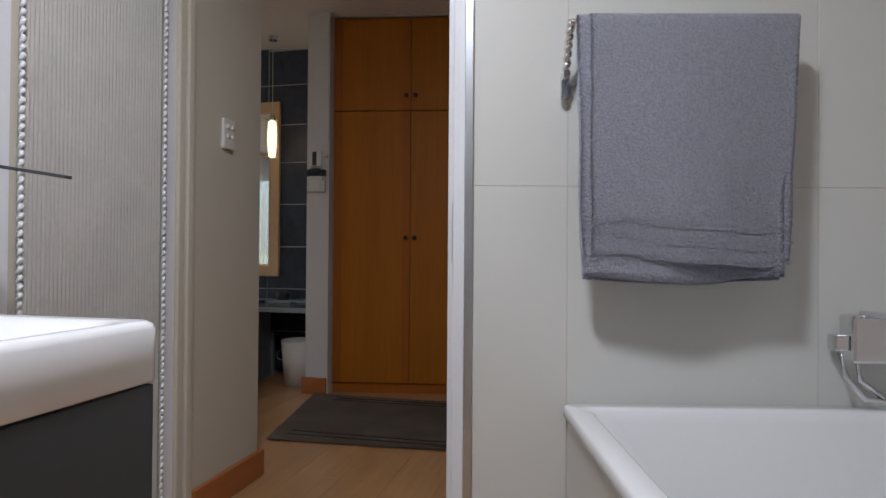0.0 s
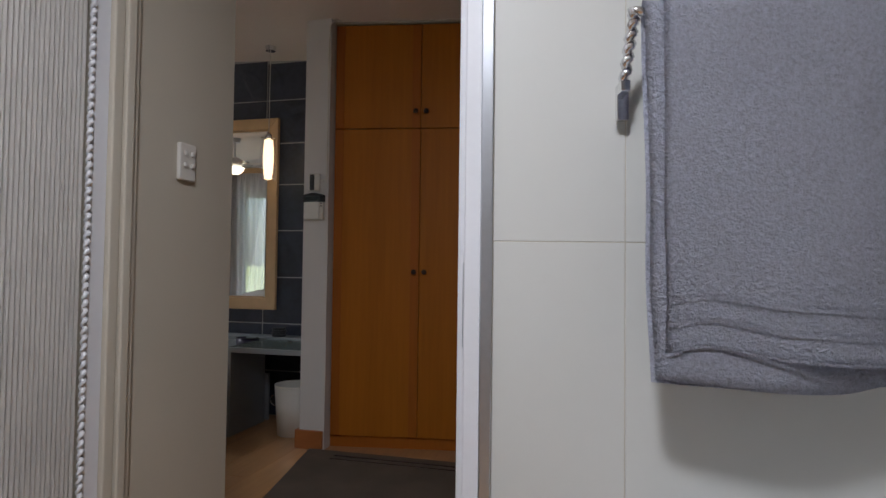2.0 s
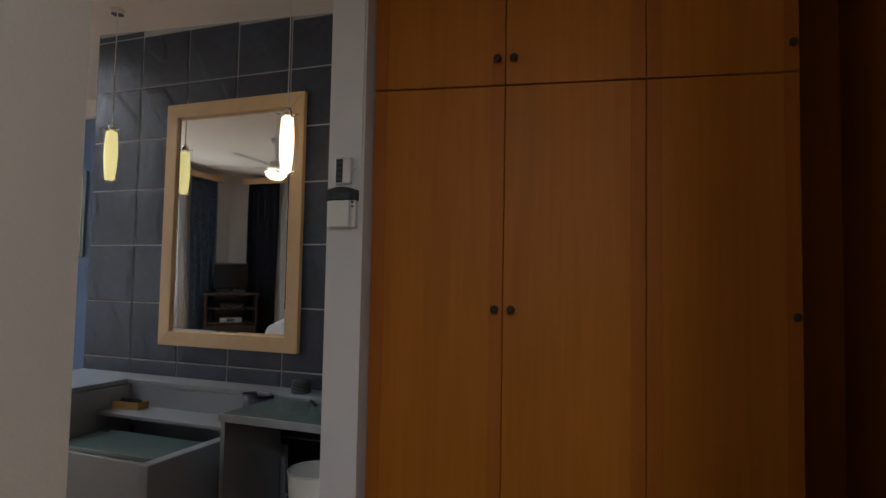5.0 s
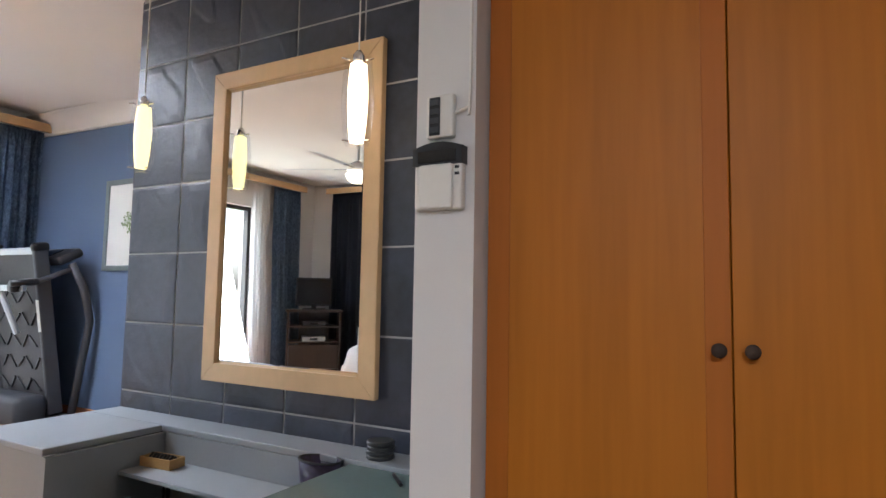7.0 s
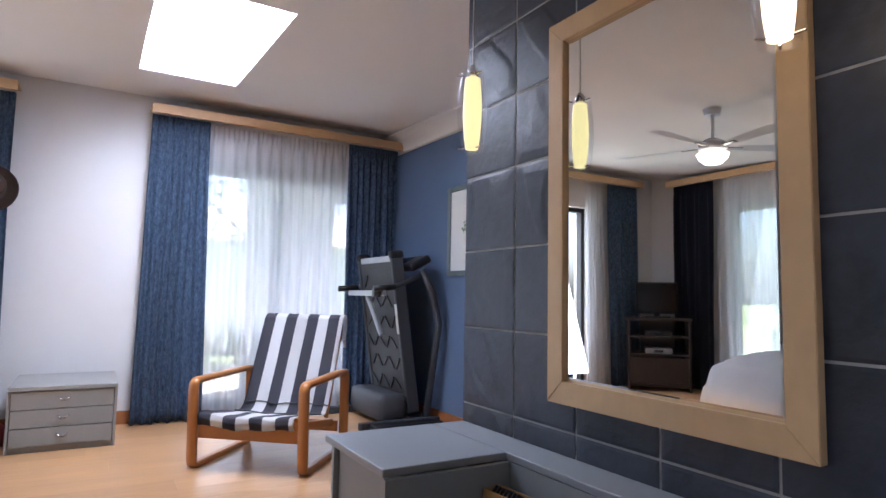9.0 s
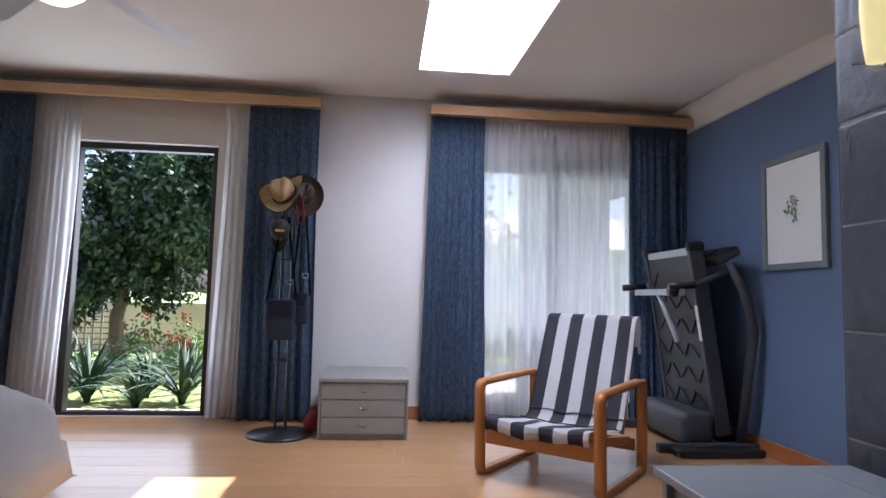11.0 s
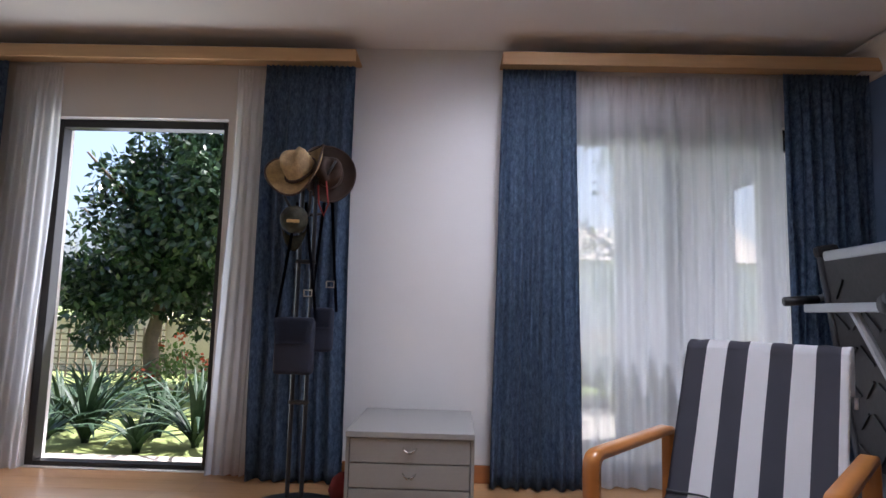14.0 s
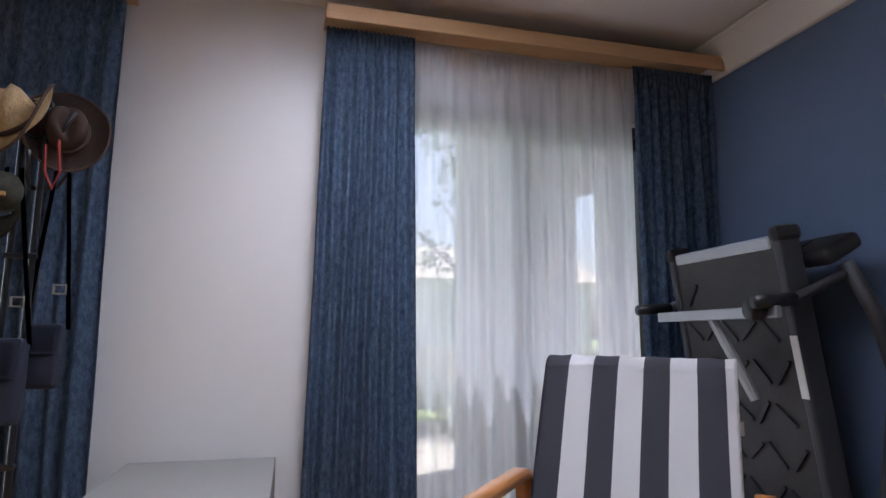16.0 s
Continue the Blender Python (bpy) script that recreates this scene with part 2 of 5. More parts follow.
def part(name, bm, material, parent=None, label="", smooth=False, m=None):
    me = bpy.data.meshes.new(name)
    bm.normal_update()
    bm.to_mesh(me)
    bm.free()
    if smooth:
        me.polygons.foreach_set("use_smooth", [True] * len(me.polygons))
    me.materials.append(material)
    ob = new(name, me)
    if parent:
        ob.parent = parent
    if m is not None:
        ob.matrix_basis = m
    return tagged(ob, label)


def structure(name, bm, material, label, smooth=False):
    return tagged(part(name, bm, material, None, "", smooth), label, name.split("_")[0], "", "structure")


def add_box(bm, x0, y0, z0, x1, y1, z1, bevel=0.0, m=None, segs=2):
    b2 = bmesh.new()
    bmesh.ops.create_cube(b2, size=1)
    bmesh.ops.scale(b2, vec=(abs(x1 - x0), abs(y1 - y0), abs(z1 - z0)), verts=b2.verts)
    if bevel:
        bmesh.ops.bevel(b2, geom=list(b2.edges), offset=bevel, segments=segs, affect="EDGES", profile=0.5)
    bmesh.ops.translate(b2, vec=((x0 + x1) / 2, (y0 + y1) / 2, (z0 + z1) / 2), verts=b2.verts)
    if m is not None:
        bmesh.ops.transform(b2, matrix=m, verts=b2.verts)
    me = bpy.data.meshes.new("tmp")
    b2.to_mesh(me)
    b2.free()
    bm.from_mesh(me)
    bpy.data.meshes.remove(me)
    return bm


def box(*a, **k):
    return add_box(bmesh.new(), *a, **k)


def boxes(*rows, bevel=0.0):
    bm = bmesh.new()
    for r in rows:
        add_box(bm, *r, bevel=bevel)
    return bm


def lathe(profile, seg=24, bm=None, m=None):
    """A solid of revolution about z from (radius, height) pairs."""
    bm = bm or bmesh.new()
    rings = []
    for r, z in profile:
        ring = []
        for i in range(seg):
            a = 2 * math.pi * i / seg
            v = Vector((r * math.cos(a), r * math.sin(a), z))
            ring.append(bm.verts.new(m @ v if m is not None else v))
        rings.append(ring)
    for a, b in zip(rings, rings[1:]):
        for i in range(seg):
            bm.faces.new((a[i], a[(i + 1) % seg], b[(i + 1) % seg], b[i]))
    if profile[0][0] > 1e-4:
        bm.faces.new(rings[0][::-1])
    if profile[-1][0] > 1e-4:
        bm.faces.new(rings[-1])
    return bm


def tube(points, radius, seg=8, bm=None, flat=1.0, closed=False):
    """A round bar along points; flat squeezes it across its height."""
    bm = bm or bmesh.new()
    pts = [Vector(p) for p in points]
    rings = []
    n = len(pts)
    for i, p in enumerate(pts):
        if closed:
            d = pts[(i + 1) % n] - pts[i - 1]
        else:
            d = pts[min(i + 1, n - 1)] - pts[max(i - 1, 0)]
        d.normalize()
        up = Vector((0, 0, 1)) if abs(d.z) < 0.95 else Vector((0, 1, 0))
        s = d.cross(up).normalized()
        u = s.cross(d)
        r = radius(i / max(1, n - 1)) if callable(radius) else radius
        rings.append([bm.verts.new(p + s * (r * math.cos(2 * math.pi * k / seg)) + u * (r * flat * math.sin(2 * math.pi * k / seg))) for k in range(seg)])
    pairs = list(zip(rings, rings[1:])) + ([(rings[-1], rings[0])] if closed else [])
    for a, b in pairs:
        for k in range(seg):
            bm.faces.new((a[k], a[(k + 1) % seg], b[(k + 1) % seg], b[k]))
    if not closed:
        bm.faces.new(rings[0][::-1])
        bm.faces.new(rings[-1])
    return bm


def bar(p, q, w, h, bevel=0.006):
    """A square bar from p to q, w wide and h deep."""
    p, q = Vector(p), Vector(q)
    d = q - p
    rot = d.to_track_quat("Z", "Y").to_matrix().to_4x4()
    return box(-w / 2, -h / 2, 0, w / 2, h / 2, d.length, bevel=bevel, m=Matrix.Translation(p) @ rot)


def grid(nu, nv, f, uv=False, thick=0.0, bm=None):
    """A sheet whose points are f(u, v); thick gives it a back."""
    bm = bm or bmesh.new()
    vs = [[bm.verts.new(f(i / nu, j / nv)) for j in range(nv + 1)] for i in range(nu + 1)]
    layer = bm.loops.layers.uv.verify() if uv else None
    for i in range(nu):
        for j in range(nv):
            fc = bm.faces.new((vs[i][j], vs[i + 1][j], vs[i + 1][j + 1], vs[i][j + 1]))
            if uv:
                for lp, (a, b) in zip(fc.loops, ((i, j), (i + 1, j), (i + 1, j + 1), (i, j + 1))):
                    lp[layer].uv = (a / nu, b / nv)
    if thick:
        bmesh.ops.solidify(bm, geom=list(bm.faces), thickness=thick)
    return bm


def nz(x, y=0.0, z=0.0):
    return noise.noise(Vector((x, y, z)))

# ---- structure ----
WX, NY, SY, SL = -6.40, 5.76, -0.35, 4.59   # window wall, blue wall, south wall, slate face


def ceil_z(x):
    return 2.33 if x > -1.5 else 2.33 + 0.056 * (-1.5 - x)


structure("floor_screed", box(-6.64, -1.2, -0.12, 2.2, 6.0, -0.012), GROUT, "grey screed under the laminate floor")
structure("wall_window_side", boxes(
    (-6.64, SY - 0.2, 0, WX, 0.78, 2.75), (-6.64, 0.78, 2.13, WX, 1.90, 2.75), (-6.64, 1.90, 0, WX, 3.80, 2.75),
    (-6.64, 3.80, 2.15, WX, 5.50, 2.75), (-6.64, 5.50, 0, WX, 6.0, 2.75), (-6.64, 0.78, -0.1, WX - 0.02, 1.90, 0.004), (-6.64, 3.80, -0.1, WX - 0.02, 5.50, 0.004)), WHITE, "white painted wall with two glazed door openings")
structure("wall_blue", box(WX, NY, 0, 1.0, NY + 0.2, 2.75), BLUE, "matt blue painted feature wall")
structure("wall_south", boxes((WX, SY - 0.2, 0, -5.3, SY, 2.75), (-5.3, SY - 0.2, 2.12, -2.9, SY, 2.75), (-2.9, SY - 0.2, 0, -1.0, SY, 2.75)), WHITE, "white painted wall with a wide garden window")
structure("wall_passage", box(-1.0, SY - 0.2, 0, -0.872, 2.70, 2.45), CREAM, "cream painted wall beside the bathroom doorway", )
structure("wall_bathroom_back", boxes((-0.872, -1.2, 0, 2.2, -1.0, 2.45), (2.05, -1.0, 0, 2.2, 2.9, 2.45)), WHITE, "plain white bathroom walls")
structure("wall_bathroom_tiled", boxes((0.04, 2.1405, 0, 2.2, 2.27, 2.45)), CREAM, "wall between the bathroom and the passage")
structure("wall_passage_end", box(0.6, 2.36, 0, 0.7, 4.7, 2.45), CREAM, "plain wall closing the passage")
structure("wall_slate_core", boxes((-3.20, SL + 0.003, 0, -1.3, SL + 0.13, 2.52), (-3.20, SL + 0.13, 0, -3.08, 4.9, 2.52)), GROUT, "free-standing wall that carries the slate tiles")
structure("pier", box(-1.30, 4.0, 0, -1.155, SL + 0.12, 2.40), WHITE, "white plastered pier beside the wardrobe")

bm = bmesh.new()
xs = [1.0, -1.5, -6.64]
SKX0, SKX1, SKY0, SKY1 = -5.65, -4.08, 3.44, 4.09


def ceil_slab(bm, x0, x1, y0, y1):
    lo = [bm.verts.new((x, y, ceil_z(x))) for x, y in ((x0, y0), (x1, y0), (x1, y1), (x0, y1))]
    hi = [bm.verts.new((x, y, ceil_z(x) + 0.1)) for x, y in ((x0, y0), (x1, y0), (x1, y1), (x0, y1))]
    bm.faces.new(lo[::-1]), bm.faces.new(hi)
    for i in range(4):
        bm.faces.new((lo[i], lo[(i + 1) % 4], hi[(i + 1) % 4], hi[i]))


for x0, x1, y0, y1 in ((-6.64, SKX0, -0.6, 6.0), (SKX0, SKX1, -0.6, SKY0), (SKX0, SKX1, SKY1, 6.0), (SKX1, -1.5, -0.6, 6.0), (-1.5, 2.2, -1.2, 6.0)):
    ceil_slab(bm, x0, x1, y0, y1)
structure("ceiling", bm, CEIL, "plain painted ceiling that rises towards the windows")
structure("skylight_shaft", boxes((SKX0 - 0.04, SKY0 + 0.005, 2.566, SKX0 + 0.005, SKY1 - 0.005, 3.02), (SKX1 - 0.005, SKY0 + 0.005, 2.478, SKX1 + 0.04, SKY1 - 0.005, 3.02), (SKX0 - 0.04, SKY0 - 0.04, 2.566, SKX1 + 0.04, SKY0 + 0.005, 3.02), (SKX0 - 0.04, SKY1 - 0.005, 2.566, SKX1 + 0.04, SKY1 + 0.04, 3.02)), GLOSSW, "white shaft of the ceiling skylight")
# Added white pane in place of overexposed sky; casts no shadow, so sun passes.
sp = structure("skylight_pane", box(SKX0 - 0.03, SKY0 - 0.03, 3.085, SKX1 + 0.03, SKY1 + 0.03, 3.09), OPAL, "translucent white skylight pane standing in for blown-out sky")
sp.visible_shadow = False
# The overhang is out of view, sized to stop sun entering the glazed doors.
structure("roof", boxes((-7.3, -1.4, 3.02, SKX0 - 0.04, 6.4, 3.08), (SKX0 - 0.04, -1.4, 3.02, SKX1 + 0.04, SKY0 - 0.04, 3.08), (SKX0 - 0.04, SKY1 + 0.04, 3.02, SKX1 + 0.04, 6.4, 3.08), (SKX1 + 0.04, -1.4, 3.02, 2.4, 6.4, 3.08), (-7.3, -1.4, 2.9, -7.25, 6.4, 3.02)), GROUT, "flat roof with an unseen overhang added to block sun at the doors")
# Unseen porch roof, added to cut the daylight on the sheer at the sliding door.
structure("porch_roof", box(-8.1, 3.3, 2.9, -7.31, 7.3, 3.0), WHITE, "unseen flat porch roof added to shade the sliding door")
# Unseen eaves, added only to keep sun off the planting south of the window.
structure("eaves_south", box(-6.3, -3.0, 3.02, 2.4, -1.41, 3.08), WHITE, "unseen white eaves added to shade the south window's garden")

# curved cornice along the blue wall
cov = bmesh.new()
prof = [(0.0, 2.395)] + [(0.13 * (1 - math.cos(a)), 2.395 + 0.17 * math.sin(a)) for a in [k * math.pi / 16 for k in range(1, 9)]] + [(0.0, 2.62)]
va = [[cov.verts.new((x, NY - 0.002 - d, z - (0.0 if x < -4 else 0.056 * (x + 6.4)) * 0.35)) for d, z in prof] for x in (WX + 0.002, -3.2)]
for i in range(len(prof)):
    j = (i + 1) % len(prof)
    cov.faces.new((va[0][i], va[0][j], va[1][j], va[1][i]))
structure("cornice", cov, CEIL, "off-white coved cornice", smooth=True)

# doorway joinery of the bathroom
structure("door_frame", boxes((0.004, 2.136, 0, 0.036, 2.275, 2.31), (-0.022, 2.20, 0, 0.006, 2.29, 2.31), (-0.022, 2.275, 0, 0.06, 2.295, 2.31), bevel=0.003), GLOSSW, "white gloss painted door frame")
structure("tile_trim", box(0.036, 2.128, 0, 0.057, 2.16, 2.33, bevel=0.002), ALU, "brushed aluminium edge trim of the tiling")
structure("trim_keep", boxes((0.0, 2.145, 0.83, 0.006, 2.165, 0.99), bevel=0.002), ALU, "metal strike plate let into the frame")
structure("door_frame_left", boxes((-0.872, 2.19, 0, -0.846, 2.22, 2.33), (-0.872, 2.223, 0, -0.838, 2.25, 2.33), (-0.872, 2.254, 0, -0.854, 2.28, 2.33), bevel=0.004), CREAM, "cream moulded door frame")
structure("wall_panel_strip", boxes((-0.871, 2.145, 0, -0.858, 2.188, 2.33), (-0.871, 0.9, 0, -0.862, 1.655, 2.33)), GLOSSW, "smooth white strips beside the ribbed panel")

# ribbed panel with beaded edges on the bathroom's side wall
rib = tagged(root("ribbed_wall_panel", "off-white wall panel of fine vertical ribs with beaded edges", "wall panel"), "", "", "", "structure")
bm = bmesh.new()
n = 38
f = lambda u, v: Vector((-0.862 + 0.0065 * abs(math.sin(math.pi * n * u)) - 0.001, 1.69 + 0.435 * u, 2.33 * v))
part("ribs", grid(n * 6, 1, f, thick=-0.006, bm=bm), RIB, rib)
for yb in (1.678, 2.137):
    pts = [(-0.858 + 0.003 * math.cos(k * 1.3), yb + 0.003 * math.sin(k * 1.3), 0.004 * k) for k in range(580)]
    part("bead", tube(pts, lambda w: 0.0055 + 0.0015 * math.sin(w * 580 * 1.3), 6), GLOSSW, rib, "twisted bead edging", True)

# skirtings
def skirting(name, rows):
    structure(name, boxes(*rows, bevel=0.004), SKIRT, "stained wooden skirting board")


skirting("baseboard_passage", [(-0.872, 2.285, 0, -0.852, 2.72, 0.10), (-1.0, 2.70, 0, -0.872, 2.72, 0.10)])
skirting("baseboard_pier", [(-1.32, 3.982, 0, -1.16, 4.0, 0.10), (-1.318, 4.0, 0, -1.30, 4.58, 0.10)])
skirting("baseboard_blue", [(WX, NY - 0.016, 0, -3.2, NY, 0.10)])
skirting("baseboard_window", [(WX, 2.0, 0, WX + 0.016, 3.75, 0.10)])


# ---- outside ----
structure("ground", box(-400, -400, -0.5, -6.64, 400, -0.06), GRASS, "sunlit lawn")
# The wide pale part is added as a reflector that bounces sun onto the sheer.
structure("terrace", boxes((-6.9, -2.5, -0.055, -6.645, 2.6, -0.03), (-10.5, 2.6, -0.055, -6.645, 9.0, -0.03)), BRICKC, "pale paved terrace, its wide part added to bounce light indoors")


def wobble_leaf(bm, p, d, up, l, w):
    s = d.cross(up)
    if s.length < 1e-3:
        return
    s.normalize()
    a, b, c, e = p, p + d * l * 0.5 + s * w, p + d * l + up * -0.15 * l, p + d * l * 0.5 - s * w
    bm.faces.new([bm.verts.new(q) for q in (a, b, c, e)])


def rnd_dir(r):
    while True:
        v = Vector((r.uniform(-1, 1), r.uniform(-1, 1), r.uniform(-1, 1)))
        if 0.1 < v.length < 1:
            return v.normalized()


def crown(clumps, leaves, l, w, seed):
    """Leaves gathered round many clump centres, so that the crown has gaps and an uneven outline."""
    r = random.Random(seed)
    verts, faces = [], []
    for (c, rad) in clumps:
        for _ in range(leaves):
            d = rnd_dir(r)
            p = Vector(c) + d * rad * (r.random() ** 0.4)
            q = (rnd_dir(r) + d * 0.6 + Vector((0, 0, -0.35))).normalized()
            s = q.cross(rnd_dir(r)).normalized()
            k = r.uniform(0.7, 1.3)
            i = len(verts)
            verts += [p, p + q * l * k * 0.5 + s * w * k, p + q * l * k, p + q * l * k * 0.5 - s * w * k]
            faces.append((i, i + 1, i + 2, i + 3))
    me = bpy.data.meshes.new("crown")
    me.from_pydata(verts, [], faces)
    bm = bmesh.new()
    bm.from_mesh(me)
    bpy.data.meshes.remove(me)
    return bm


def tree(x, y, h, spread, seed, label, material=LEAF, n=70, leaves=110, low=0.45, ell=None):
    r = random.Random(seed)
    t = root("tree", label, "tree", Matrix.Translation((x, y, -0.06)))
    tr = tube([(0.05 * math.sin(k), 0.04 * math.cos(k * 1.7), h * 0.7 * k / 8) for k in range(9)], lambda w: 0.10 * (1 - 0.6 * w), 10)
    for k in range(7):
        a = k * 2.4
        z0 = h * (0.3 + 0.05 * k)
        tube([(0, 0, z0), (0.35 * spread * math.cos(a), 0.35 * spread * math.sin(a), z0 + 0.35), (0.75 * spread * math.cos(a), 0.75 * spread * math.sin(a), z0 + 0.8)], lambda w: 0.04 * (1 - 0.7 * w), 6, tr)
    part("trunk", tr, BARK, t, "pale slender trunk with limbs", True)
    cl = []
    for _ in range(n):
        if ell:
            d = rnd_dir(r) * r.random() ** 0.4
            yy = ell[0] + ell[2] * d.y
            cl.append(((ell[1] * d.x, yy, ell[4] + 0.62 * (yy - ell[0]) + ell[3] * d.z), r.uniform(0.2, 0.4)))
            continue
        a, q = r.uniform(0, 6.283), r.random() ** 0.5
        z = r.uniform(low, 1.0)
        m = math.sin(math.pi * min(1, max(0.12, (z - low + 0.12) / (1.1 - low))))
        cl.append(((spread * q * m * math.cos(a), spread * q * m * math.sin(a), h * z), r.uniform(0.22, 0.42)))
    part("crown", crown(cl, leaves, 0.105, 0.024, seed), material, t, "dense dark glossy leaves")
    return t


tree(-10.1, -0.3, 3.5, 1.3, 3, "dense dark-leaved garden tree with a slender trunk", n=230, leaves=190, ell=(0.8, 1.1, 1.95, 1.3, 2.35))
tree(-10.5, 5.6, 4.2, 1.3, 7, "feathery tree outside the curtained door", LEAFL, 40, 70, 0.3)


def strap_plant(x, y, n, l, seed, label="clump of arching dark green strap leaves"):
    r = random.Random(seed)
    t = root("strap_leaf_plant", label, "plant", Matrix.Translation((x, y, -0.06)), "garden border plants")
    for k in range(n):
        a, tilt = r.uniform(0, 6.283), r.uniform(0.35, 1.1)
        ll, w = l * r.uniform(0.7, 1.15), r.uniform(0.016, 0.026)
        d, s = Vector((math.cos(a), math.sin(a), 0)), Vector((-math.sin(a), math.cos(a), 0))

        def f(u, v, d=d, s=s, tilt=tilt, ll=ll, w=w):
            return d * (ll * tilt * v ** 1.3) + Vector((0, 0, ll * (v * 1.05 - tilt * 0.75 * v * v))) + s * (u - 0.5) * 2 * w * (1 - v ** 3) + Vector((0, 0, -abs(u - 0.5) * 0.01))
        part("leaf", grid(2, 7, f), FRONDS, t)
    return t


for i, (x, y, n, l) in enumerate([(-7.35, 0.6, 46, 0.8), (-7.3, 1.45, 42, 0.74), (-8.3, 0.2, 30, 0.75), (-8.0, 1.9, 30, 0.7), (-9.0, -0.4, 26, 0.7), (-7.75, 0.15, 40, 0.72), (-7.6, 1.02, 30, 0.55), (-8.6, 1.15, 26, 0.55), (-7.1, 0.42, 34, 0.58), (-7.1, 1.12, 30, 0.5), (-8.4, 0.75, 30, 0.6)]):
    strap_plant(x, y, n, l, 20 + i)


def bush(x, y, rad, seed, material, label, flowers=False):
    r = random.Random(seed)
    b = root("bush", label, "bush", Matrix.Translation((x, y, -0.06)), "garden border plants")
    cl = [((r.uniform(-rad, rad), r.uniform(-rad, rad), r.uniform(0.1, rad * 1.1)), r.uniform(0.12, 0.22)) for _ in range(14)]
    part("foliage", crown(cl, 60, 0.07, 0.018, seed), material, b)
    st = bmesh.new()
    for c, q in cl[:7]:
        tube([(0, 0, 0), (c[0] * 0.6, c[1] * 0.6, c[2] * 0.7), c], 0.008, 5, st)
    part("stem", st, BARK, b)
    if flowers:
        part("flower", crown([((c[0], c[1], c[2] + q * 0.8), 0.07) for c, q in cl[:7]], 22, 0.05, 0.016, seed + 1), FLOWER, b, "small red blooms")["kind"] = "stuff"


bush(-9.2, 0.9, 0.3, 31, LEAFL, "flowering garden shrub with red blooms", True)
bush(-10.0, 0.2, 0.5, 32, LEAFL, "loose light green garden shrub", True)
bush(-10.6, 1.7, 0.4, 33, LEAFL, "loose light green garden shrub")
bush(-10.9, 2.4, 0.45, 34, LEAFL, "loose light green garden shrub")
bush(-11.2, 0.9, 0.4, 35, LEAFL, "loose light green garden shrub")
bush(-9.6, 5.0, 0.5, 36, LEAFL, "light green shrub outside the curtained door")

gw = root("garden_wall", "sunlit cream plastered garden boundary wall with piers", "garden wall", Matrix.Translation((-12.2, 1.5, -0.06)))
part("wall_panel", box(-0.08, -9, 0, 0.08, 9, 0.78), GWALL, gw)
for k in range(7):
    part("pier", box(-0.14, -8.2 + k * 2.6, 0, 0.14, -7.85 + k * 2.6, 0.92, bevel=0.01), GWALL, gw)
part("coping", box(-0.12, -9, 0.78, 0.12, 9, 0.83, bevel=0.01), GWALL, gw)
lf = root("lattice_fence", "weathered wooden lattice fence panel", "fence", Matrix.Translation((-11.3, -1.6, -0.06)))
for k in range(14):
    part("slat", box(-0.01, -0.8 + k * 0.12, 0, 0.01, -0.775 + k * 0.12, 0.72), FENCE, lf)
for k in range(8):
    part("rail", box(0.012, -0.85, 0.08 + k * 0.085, 0.03, 0.85, 0.10 + k * 0.085), FENCE, lf)
ext = root("neighbour_house", "white rendered house beyond the garden", "house", Matrix.Translation((-24, 9.5, -0.06)))
part("wall", box(-2.5, -3.5, 0, 2.5, 3.5, 2.8), WHITE, ext)
bm = bmesh.new()
v = [bm.verts.new(q) for q in ((-2.8, -3.8, 2.8), (2.8, -3.8, 2.8), (2.8, 3.8, 2.8), (-2.8, 3.8, 2.8), (0, -3.8, 4.2), (0, 3.8, 4.2))]
for fc in ((0, 1, 4), (2, 3, 5), (1, 2, 5, 4), (3, 0, 4, 5), (3, 2, 1, 0)):
    bm.faces.new([v[i] for i in fc])
part("roof", bm, GWALL, ext)


# covered porch screen outside the curtained door, with a narrow peaked opening
ps = root("porch_screen", "grey rendered porch screen wall with a narrow peaked opening", "screen wall", Matrix())
PY0, PY1, PZ0, PZ1, RY0, RY1 = 5.70, 5.92, 0.55, 2.159, 5.97, 6.02
part("wall_panel", boxes((-8.0, PY0 - 1.0, -0.03, -7.9, PY0, 2.9), (-8.0, PY0, -0.03, -7.9, PY1, PZ0), (-8.0, PY0, PZ1, -7.9, PY1, 2.9), (-8.0, PY1, -0.03, -7.9, RY0, 2.9), (-8.0, RY1, -0.03, -7.9, 7.2, 2.9)), WHITE, ps)
bm = bmesh.new()
v = [bm.verts.new((x, y, z)) for x in (-8.0, -7.9) for y, z in ((PY0, PZ1), (PY1, PZ1), (PY0, PZ1 - 0.08))] 
for fc in ((0, 1, 2), (5, 4, 3), (0, 2, 5, 3), (1, 0, 3, 4), (2, 1, 4, 5)):
    bm.faces.new([v[i] for i in fc])
part("peak", bm, WHITE, ps)
for z0, z1 in ((-0.03, 0.75), (0.95, 1.30), (1.52, 1.72), (1.95, 2.9)):
    part("slat", box(-7.99, RY0, z0, -7.91, RY1, z1), WHITE, ps)
pm = root("palm", "small garden palm with arching fronds", "palm", Matrix.Translation((-9.3, 4.15, -0.03)))
part("trunk", tube([(0, 0, 0), (0.03, 0.02, 0.7), (0, 0.05, 1.35)], 0.06, 9), BARK, pm, "", True)
rp = random.Random(41)
